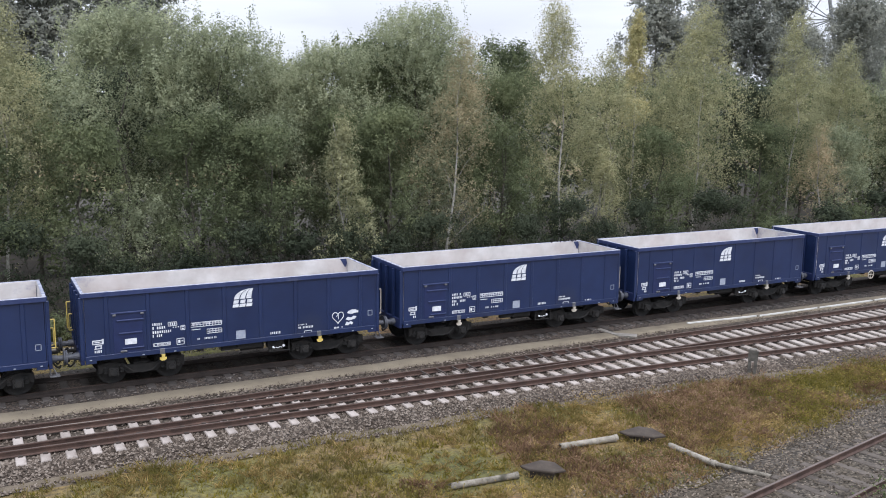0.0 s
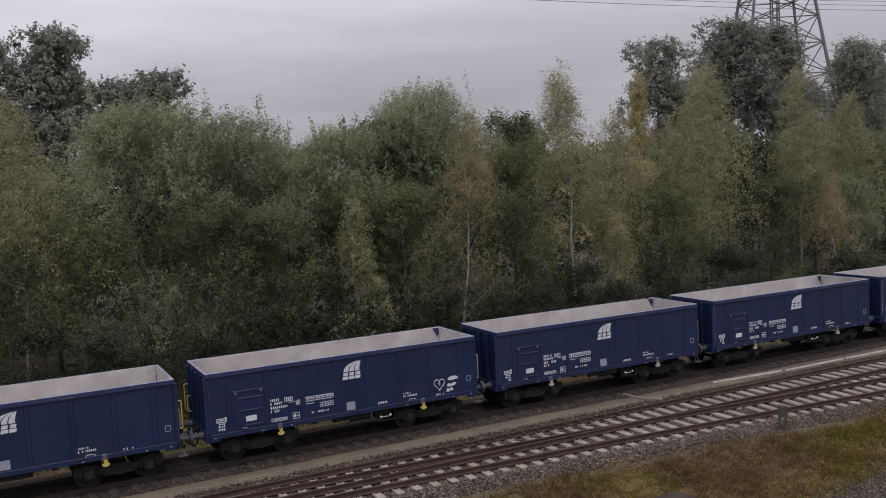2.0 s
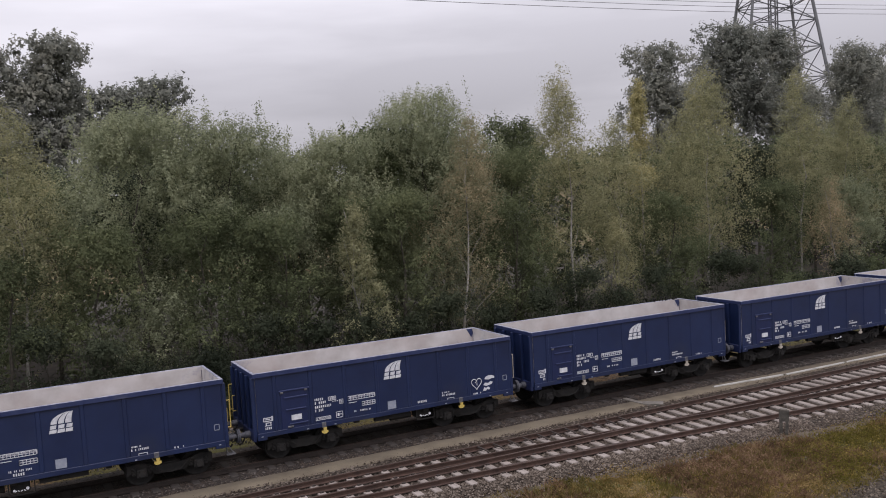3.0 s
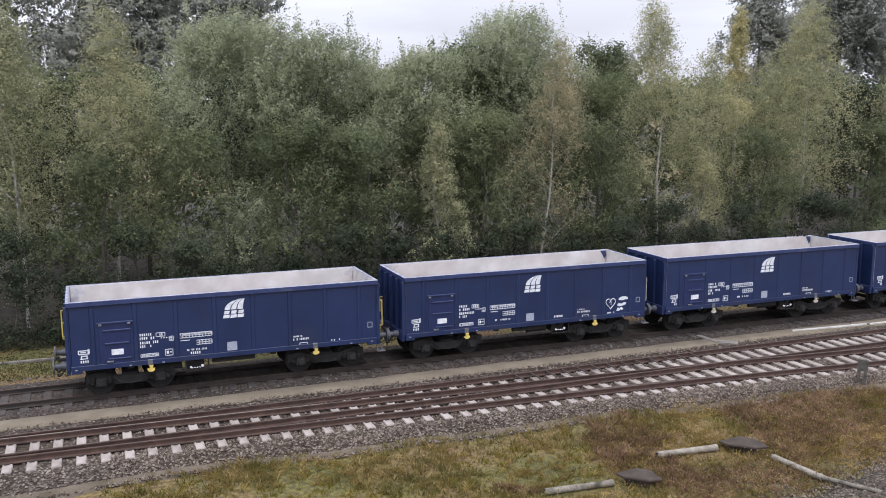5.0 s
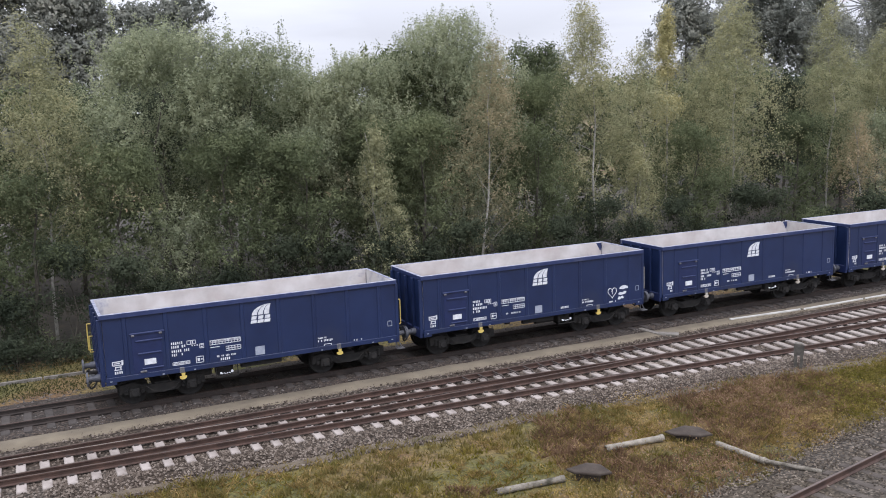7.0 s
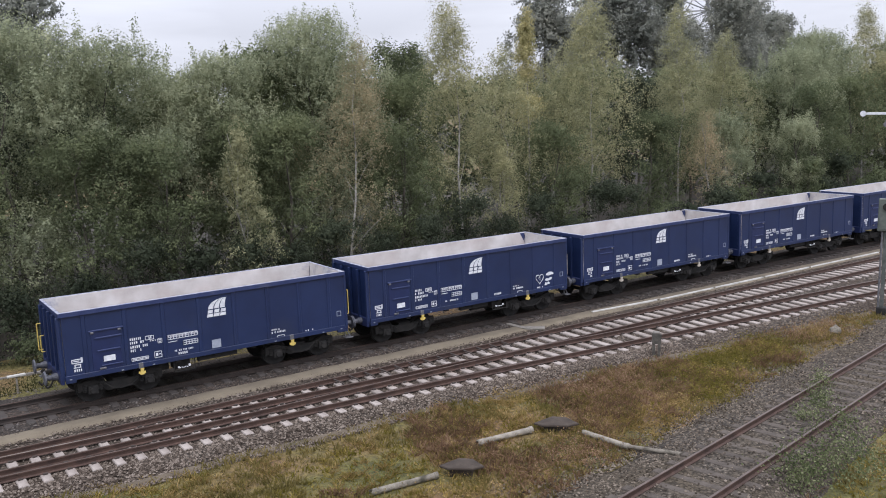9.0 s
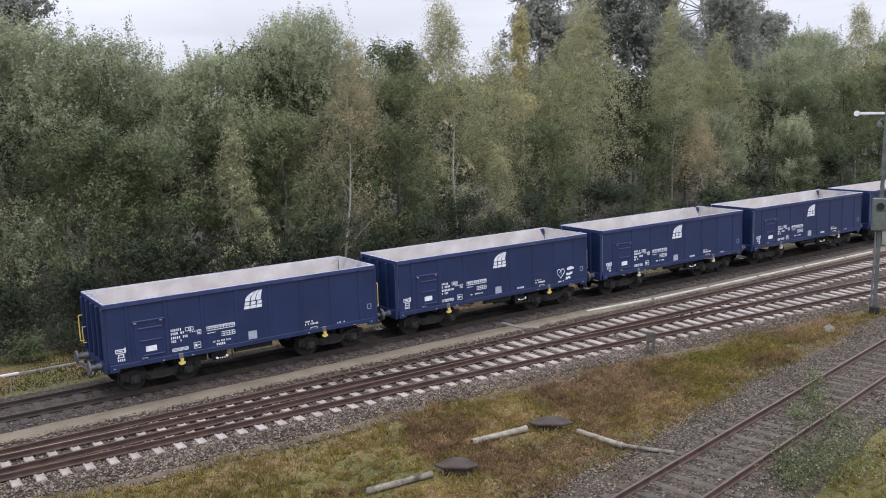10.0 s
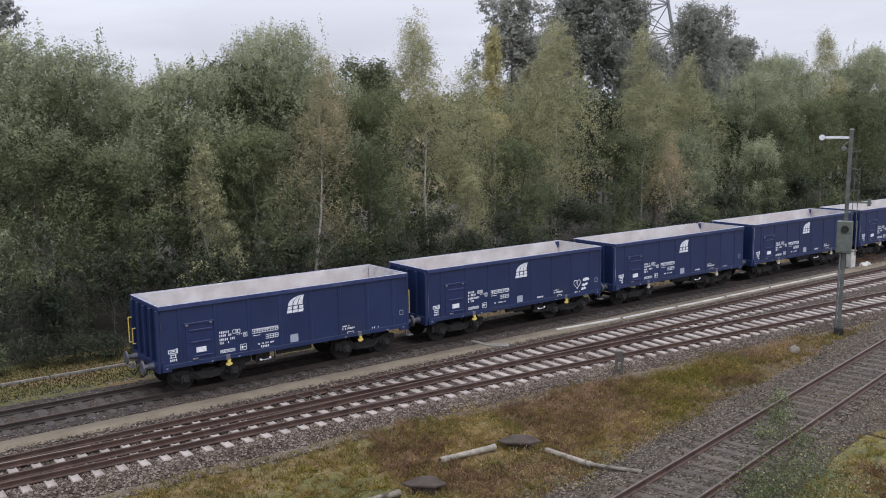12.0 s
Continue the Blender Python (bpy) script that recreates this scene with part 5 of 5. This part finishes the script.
c = thing("relay_cabinet", "small pale grey lineside relay cabinet", "cabinet", pose(52.6, 29.2, -0.3))
part("body", boxed(-0.25, 0.25, -0.18, 0.18, 0.0, 1.05, bevel=0.02), DUCT, c)
part("cabinet_lid", boxed(-0.29, 0.29, -0.22, 0.22, 1.05, 1.11, bevel=0.02), CONCRETE, c)
rnd = random.Random(8)
def boulder(x, y, z, r, label, mat=CONCRETE, flat=0.7):
    bm = bmesh.new()
    bmesh.ops.create_icosphere(bm, subdivisions=2, radius=r)
    o = rnd.uniform(0, 50)
    for v in bm.verts:
        v.co *= 1 + 0.35 * noise.noise(v.co * 2.2 / r * 0.6 + Vector((o, 0, 0)))
        v.co.z *= flat
    tagged(part("stone", bm, mat, None, "", pose(x, y, z, 0, 0, rnd.uniform(0, 360))), label, "stone")
boulder(32.3, 20.12, -0.3, 0.24, "pale broken concrete stone in the dry grass", CONCRETE, 1.0)
boulder(53.5, 28.85, -0.2, 0.26, "pale stone by the relay cabinet", DUCT)
boulder(54.1, 28.95, -0.2, 0.24, "pale stone by the relay cabinet", DUCT)


def cover_plate(x, y, a, k):
    """A hexagonal lid on the top of a low pit shaft."""
    c = thing("pit_cover", "dark weathered hexagonal lid on a low pit shaft in the grass", "cover plate", pose(x, y, -0.42, 0, 0, a))
    plan = [(-0.66, 0.0), (-0.4, -0.2), (0.32, -0.22), (0.66, -0.02), (0.3, 0.5), (-0.12, 0.56)]
    bm = bmesh.new()
    rings = []
    for grow, z in ((0.97, 0.2), (1.0, 0.215), (1.0, 0.25), (0.95, 0.268)):
        rings.append([bm.verts.new((px * k * grow, (py - 0.1) * k * grow + 0.1 * k, z)) for px, py in plan])
    for r0, r1 in zip(rings, rings[1:]):
        for i in range(6):
            bm.faces.new((r0[i], r0[(i + 1) % 6], r1[(i + 1) % 6], r1[i]))
    peak = bm.verts.new((0.02, 0.16 * k, 0.295))
    for i in range(6):
        bm.faces.new((rings[-1][i], rings[-1][(i + 1) % 6], peak))
    bm.faces.new(rings[0][::-1])
    part("lid", bm, PLATE, c)
    part("shaft", boxed(-0.36 * k, 0.34 * k, -0.1 * k, 0.42 * k, -0.15, 0.205, bevel=0.02), PLATE, c)
cover_plate(16.7, 19.12, -40, 1.0)
cover_plate(12.72, 18.32, -40, 0.9)


def ground_pipe(a, b, r=0.085):
    """A pipe from a to b with a broken open end and a collar."""
    a, b = Vector(a), Vector(b)
    q = (b - a).to_track_quat("Z", "Y")
    rnd = random.Random(int(a.x * 100))
    length, seg = (b - a).length, 14
    bm = bmesh.new()
    rings = []
    for k, rr in ((0.0, r), (0.05, r * 1.04), (0.3, r), (0.65, r * 0.98), (0.94, r), (0.95, r * 1.16), (1.0, r * 1.16)):
        ragged = [rnd.uniform(-0.05, 0.05) if k == 0 else 0.0 for _ in range(seg)]
        rings.append([bm.verts.new(a + q @ Vector((rr * math.cos(6.2832 * i / seg), rr * math.sin(6.2832 * i / seg), k * length + ragged[i]))) for i in range(seg)])
    inner = [bm.verts.new(a + q @ Vector((r * 0.72 * math.cos(6.2832 * i / seg), r * 0.72 * math.sin(6.2832 * i / seg), 0.02))) for i in range(seg)]
    deep = [bm.verts.new(a + q @ Vector((r * 0.7 * math.cos(6.2832 * i / seg), r * 0.7 * math.sin(6.2832 * i / seg), 0.3))) for i in range(seg)]
    chain = [deep, inner] + rings
    for r0, r1 in zip(chain, chain[1:]):
        for i in range(seg):
            bm.faces.new((r0[i], r0[(i + 1) % seg], r1[(i + 1) % seg], r1[i]))
    bm.faces.new(deep), bm.faces.new(rings[-1])
    tagged(part("ground_pipe", bm, CONCRETE, None, ""), "weathered grey pipe lying in the grass", "pipe", group="ground pipes")
ground_pipe((14.16, 19.62, -0.31), (16.02, 19.42, -0.29), 0.095)
ground_pipe((10.2, 18.72, -0.34), (12.08, 18.52, -0.32), 0.085)
ground_pipe((17.05, 18.36, -0.31), (17.2, 16.7, -0.28), 0.085)
ground_pipe((17.48, 15.1, -0.05), (17.2, 16.72, -0.27), 0.055)


def pylon():
    p = thing("transmission_pylon", "tall galvanised lattice power pylon behind the wood", "pylon", pose(110.6, 101.0, GROUND_Z, 0, 0, -29.7))
    hw = lambda z: 8.9 - 0.135 * z
    levels = [0, 9, 16.5, 22, 26.5, 30.5, 34, 37, 41, 45]
    for sx in (-1, 1):
        for sy in (-1, 1):
            part("leg", rod(bmesh.new(), (sx * hw(0), sy * hw(0), 0), (sx * hw(45), sy * hw(45), 45), 0.28, 0.22, 6), PYLON, p)
    for i, (z0, z1) in enumerate(zip(levels, levels[1:])):
        for k in range(4):
            c = [(-1, -1), (1, -1), (1, 1), (-1, 1)]
            (ax, ay), (bx, by) = c[k], c[(k + 1) % 4]
            A0, B0 = (ax * hw(z0), ay * hw(z0), z0), (bx * hw(z0), by * hw(z0), z0)
            A1, B1 = (ax * hw(z1), ay * hw(z1), z1), (bx * hw(z1), by * hw(z1), z1)
            for e0, e1 in ((A0, B1), (B0, A1), (A1, B1)):
                part("brace", rod(bmesh.new(), e0, e1, 0.09, seg=4), PYLON, p)
    part("cross_arm", boxed(-5.2, 2.6, -4.6, -4.0, 35.5, 36.2), PYLON, p)
    bm = bmesh.new()
    for e in (-0.5, 0.5):
        for f in (-0.5, 0.5):
            rod(bm, (e, f, 0), (e, f, 36), 0.12, seg=5)
    z = 0.0
    while z < 35:
        rod(bm, (-0.5, -0.5, z), (0.5, 0.5, z + 1.0), 0.06, seg=4), rod(bm, (0.5, -0.5, z), (-0.5, 0.5, z + 1.0), 0.06, seg=4)
        z += 1.0
    part("cable_shaft", bm, PYLON, p)
pylon()
for z, y in ((31.3, 99.0), (32.7, 102.0), (34.0, 105.0)):
    pts = [(x, y + 0.02 * x, z + 0.00018 * (x - 40) ** 2) for x in np.linspace(-80, 280, 31)]
    tagged(part("power_line", pipe_path(bmesh.new(), pts, 0.035, 4), PYLON, None), "thin dark overhead power line above the trees", "power line", group="power lines")


# a rusty length of bar left in the grass beyond the siding
tagged(part("rusty_bar", rod(bmesh.new(), (25.61, 13.99, -0.36), (25.62, 12.85, -0.36), 0.022, seg=6), RAIL), "rusty steel bar lying in the grass", "bar")
# twigs caught on the far rim of one wagon
bm = bmesh.new()
rnd = random.Random(3)
for i in range(14):
    x = rnd.uniform(8.0, 9.8)
    rod(bm, (x, 1.38, 3.1), (x + rnd.uniform(-0.15, 0.15), 1.34 + rnd.uniform(-0.1, 0.05), 3.18 + rnd.uniform(0.05, 0.22)), 0.014, 0.03, 5)
tagged(part("twig", bm, UNDER, plain_wagon, "dark twigs caught on the far rim"), kind="stuff")

# ---- grass, weeds, loose stones ----
def blades(name, label, pts, height, width, mat, rng, kind_cat="grass", lean=0.45):
    n = len(pts)
    a = rng.uniform(0, 2 * np.pi, n)
    side = np.stack([np.cos(a), np.sin(a), np.zeros(n)], 1)
    hh = height * rng.uniform(0.4, 1.3, n)
    tip = pts + np.stack([rng.normal(0, lean, n) * hh, rng.normal(0, lean, n) * hh, hh], 1)
    w = (width * rng.uniform(0.6, 1.4, n))[:, None]
    mid = (pts + tip) / 2 + np.array([0, 0, 0.12]) * hh[:, None]
    v = np.stack([pts - side * w, pts + side * w, mid + side * w * 0.7, tip, mid - side * w * 0.7], 1).reshape(-1, 3)
    ob = new(name, raw_mesh(name, v, np.arange(5 * n).reshape(n, 5), mat))
    return tagged(ob, label, kind_cat, kind="stuff")


rng = np.random.default_rng(77)
def verge_points(n, x0, x1, test):
    out = []
    tries = 0
    while len(out) < n and tries < n * 30:
        tries += 1
        x, y = rng.uniform(x0, x1), rng.uniform(9.0, 23.6)
        v = (y - SID_O[1]) * math.cos(SID_SLOPE) - (x - SID_O[0]) * math.sin(SID_SLOPE)
        if y > near_edge(x) - 0.1 or -2.2 < v < 1.2 or (1.2 <= v < 3.0 and rng.random() < 1.05 - (v - 1.2) / 2.2) or (-2.9 < v <= -2.2 and rng.random() < 0.5):
            continue
        if test(x, y):
            s = rng.uniform(0.04, 0.13)
            for _ in range(9):
                tx, ty = x + rng.normal(0, s), y + rng.normal(0, s)
                out.append((tx, ty, ground_height(tx, ty) - 0.03))
    return np.array(out)
def patch(x, y):
    """Where the verge is dry (above) or green (below); the moss beyond the siding is green."""
    beyond = (y - SID_O[1]) * math.cos(SID_SLOPE) - (x - SID_O[0]) * math.sin(SID_SLOPE) < -2.2
    return noise.noise((x * 0.33, y * 0.33, 9.0)) + 0.5 * noise.noise((x * 1.1, y * 1.1, 2.0)) - (0.55 if beyond else 0.0) - (0.18 if x < 13 else 0.0)
blades("grass", "short green grass and moss blades", verge_points(24000, 0, 46, lambda x, y: patch(x, y) < 0.12 or 24.5 < x < 32), 0.12, 0.021, GREENBLADE, rng)
blades("dry_grass", "tufts of dry straw-coloured grass", verge_points(27000, 0, 46, lambda x, y: patch(x, y) > -0.25), 0.19, 0.02, STRAW, rng)
blades("dry_weeds", "reddish brown dead weeds in the grass", verge_points(11000, 8, 40, lambda x, y: (patch(x, y + 40) > 0.3) or (18 < x < 25 and 18.5 < y < 22.3 and patch(x, y) > -0.3) or (14 < x < 18 and y < 18.3 and patch(x, y) > -0.1)), 0.19, 0.022, RUSTBLADE, rng)
def tussocks(n, x0, x1, test, per=22):
    """Points of arching tufts: many blades from one root."""
    roots = verge_points(n * 9, x0, x1, test)[::9]
    k = rng.uniform(0.02, 0.1, len(roots))
    pts = np.repeat(roots, per, 0)
    pts[:, :2] += rng.normal(size=(len(pts), 2)) * np.repeat(k, per)[:, None]
    return pts
blades("dry_grass", "long arching tufts of ochre dead grass", tussocks(800, 2, 40, lambda x, y: patch(x + 7, y) > -0.05), 0.16, 0.012, OCHRE, rng, lean=1.0)
blades("dry_weeds", "long arching tufts of red-brown dead weeds", tussocks(700, 8, 38, lambda x, y: patch(x, y + 40) > 0.2 or (18 < x < 25 and 18.5 < y < 22.3)), 0.22, 0.013, RUSTBLADE, rng, lean=0.95)
blades("grass", "long green tufts of grass", tussocks(1100, 0, 40, lambda x, y: patch(x, y) < 0.02 or (24.5 < x < 31 and patch(x, y) < 0.3)), 0.14, 0.012, HERB, rng, lean=1.0)
bp = np.stack([rng.uniform(-8, 13, 15000), rng.uniform(33.8, 38.4, 15000), np.full(15000, GROUND_Z)], 1)
blades("back_grass", "rough grass between the train and the trees", bp, 0.07, 0.02, BACKBLADE, rng)


def weed_patch(label, spots, n, h, size, mat, seed, floor=-0.4):
    r = np.random.default_rng(seed)
    c = np.array(spots)[r.integers(0, len(spots), n)]
    z = np.abs(r.normal(0, 0.5, n)) * h
    pts = np.stack([c[:, 0] + r.normal(0, 1, n) * c[:, 2], c[:, 1] + r.normal(0, 1, n) * c[:, 2], floor + 0.05 + z], 1)
    tagged(new("weeds", leaf_mesh("weeds", pts, size, r, mat)), label, "weeds", kind="stuff")
weed_patch("tall leafy green weeds beside the siding", [(20.0, 12.2, 0.55), (19.2, 12.6, 0.4), (21.2, 13.0, 0.5), (22.4, 13.8, 0.4), (20.6, 11.6, 0.7), (18.4, 12.4, 0.35)], 4200, 0.72, 0.075, WEED, 31, -0.3)
weed_patch("leafy weeds growing between the siding rails", [(24.0, 15.4, 0.22), (25.2, 16.1, 0.15), (23.2, 14.9, 0.2), (22.0, 14.6, 0.18)], 1500, 0.45, 0.06, WEED, 32, -0.02)
weed_patch("low yellowish green herbs in the verge", [(22.6, 18.3, 0.5), (23.6, 19.0, 0.5), (24.6, 19.6, 0.6), (23.4, 20.6, 0.5), (25.2, 20.8, 0.6), (26.4, 20.4, 0.6), (27.6, 20.7, 0.6), (29.2, 21.2, 0.6), (28.4, 20.0, 0.5), (9.0, 18.0, 0.8), (5.0, 18.6, 0.8)], 11000, 0.2, 0.06, HERB, 33, -0.42)
weed_patch("brown withered herbs by the relay cabinet", [(54.0, 29.8, 0.5), (55.5, 29.6, 0.6), (53.0, 30.0, 0.4)], 1800, 0.5, 0.09, RUSTBLADE, 35, -0.35)
weed_patch("brown withered herbs in the verge", [(20.7, 20.6, 0.7), (19.6, 21.5, 0.6), (21.8, 21.2, 0.6), (14.9, 17.5, 0.7), (16.2, 17.6, 0.6), (30.6, 20.8, 0.6), (32.6, 20.6, 0.7), (18.6, 19.6, 0.6), (24.3, 14.2, 0.3)], 9000, 0.2, 0.055, RUSTBLADE, 34, -0.42)
weed_patch("ochre dead leaves and stalks in the verge", [(17.6, 22.6, 0.7), (16.2, 21.4, 0.8), (14.4, 20.6, 0.8), (17.4, 18.6, 0.8), (13.0, 18.8, 0.8), (19.6, 17.9, 0.6), (21.2, 18.4, 0.4), (32.0, 20.6, 0.7), (34.5, 21.3, 0.6), (22.4, 11.8, 0.6), (12.0, 16.6, 0.7)], 11000, 0.14, 0.055, OCHRE, 36, -0.42)


def loose_stones(name, label, pts, size, mat, seed):
    r = np.random.default_rng(seed)
    n = len(pts)
    base = np.array([[1, 0, 0], [0, 1, 0], [-1, 0, 0], [0, -1, 0], [0, 0, 0.8]], float)
    v = base[None] * r.uniform(0.55, 1.25, (n, 5, 1)) * (size * r.uniform(0.5, 1.3, n))[:, None, None]
    a = r.uniform(0, 6.28, n)
    ca, sa = np.cos(a)[:, None], np.sin(a)[:, None]
    v = np.stack([v[:, :, 0] * ca - v[:, :, 1] * sa, v[:, :, 0] * sa + v[:, :, 1] * ca, v[:, :, 2]], 2) + pts[:, None]
    f = np.array([[0, 1, 4], [1, 2, 4], [2, 3, 4], [3, 0, 4]])
    faces = (np.arange(n)[:, None, None] * 5 + f[None]).reshape(-1, 3)
    tagged(new(name, raw_mesh(name, v.reshape(-1, 3), faces, mat)), label, "ballast stones", kind="stuff")


STONE = leaf_material("loose_grey_stone", [(0.03, 0.023, 0.018), (0.094, 0.075, 0.06), (0.205, 0.173, 0.145)], thin=0.0, rough=0.9, single=0.95, drift=0.5, clump=0.0)
STONE_OLD = leaf_material("loose_dusty_stone", [(0.024, 0.019, 0.014), (0.09, 0.074, 0.058), (0.2, 0.168, 0.135)], thin=0.0, rough=0.9, single=0.95, drift=0.5, clump=0.0)
STONE_DARK = leaf_material("loose_brown_stone", [(0.03, 0.027, 0.024), (0.08, 0.07, 0.062), (0.15, 0.135, 0.125)], thin=0.0, rough=0.9, single=0.95, drift=0.5, clump=0.0)
pts = []
while len(pts) < 32000:
    x = rng.uniform(-3, 46) if len(pts) % 2 else rng.uniform(0, 26)
    lo, hi = near_edge(x) - 0.55, 28.15
    y = rng.uniform(lo, hi) if rng.random() < 0.5 else rng.uniform(lo, lo + 1.9)
    e = (y - near_edge(x)) / max(0.2, q_rail(x) - GAUGE - 0.75 - near_edge(x))
    pts.append((x, y, -0.225 if e > 1 else -0.345 + 0.125 * max(e, -0.4)))
loose_stones("loose_ballast", "loose grey ballast stones on the main tracks", np.array(pts), 0.046, STONE, 41)
pts = []
while len(pts) < 22000:
    u, v = rng.uniform(-5, 24), (rng.uniform(-2.6, 1.5) if len(pts) % 3 else 1.6 + abs(rng.normal(0, 0.8)))
    p = siding_point(u, v)
    z = SID_Z - (0.17 if len(pts) % 4 == 0 or v < -1.75 else 0.205) if -2.05 < v < 0.3 else (-0.36 + (v + 2.6) / 0.55 * 0.3 if v < -2.05 else max(-0.4, SID_Z - 0.17 - (v - 0.2) * 0.21))
    pts.append((p[0], p[1], z))
loose_stones("loose_ballast", "loose grey stones of the old siding", np.array(pts), 0.038, STONE_OLD, 42)
pts = np.stack([rng.uniform(-3, 40, 9000), rng.uniform(29.0, 33.4, 9000), np.full(9000, -0.2)], 1)
loose_stones("loose_ballast", "loose dark stones around the train's track", pts, 0.04, STONE_DARK, 43)
pts = np.stack([rng.uniform(-3, 36, 2500), rng.choice([28.15, 29.0], 2500) + rng.normal(0, 0.12, 2500), np.full(2500, -0.21)], 1)
loose_stones("loose_ballast", "scattered stones along the walkway", pts, 0.03, STONE, 44)


# ---- what moves: the train rolls along its track ----
def motions():
    ts = np.arange(0, 12.01, 0.25)
    tx = np.array(TRAIN)
    pos = np.interp(ts, tx[:, 0], tx[:, 1])
    pos[1:-1] = 0.25 * pos[:-2] + 0.5 * pos[1:-1] + 0.25 * pos[2:]
    for k, w in enumerate(wagons):
        walk(w, [(float(t), pose(float(p) + k * L_WAGON, TRAIN_Y, 0.0)) for t, p in zip(ts, pos)])
        for o in w.children:
            if o.name.startswith("wheelset"):
                x0 = o.matrix_basis.translation.x
                walk(o, [(float(t), pose(x0, 0, 0.46, 0, math.degrees(float(p - pos[0]) / 0.46), 0)) for t, p in zip(ts, pos)])


motions()
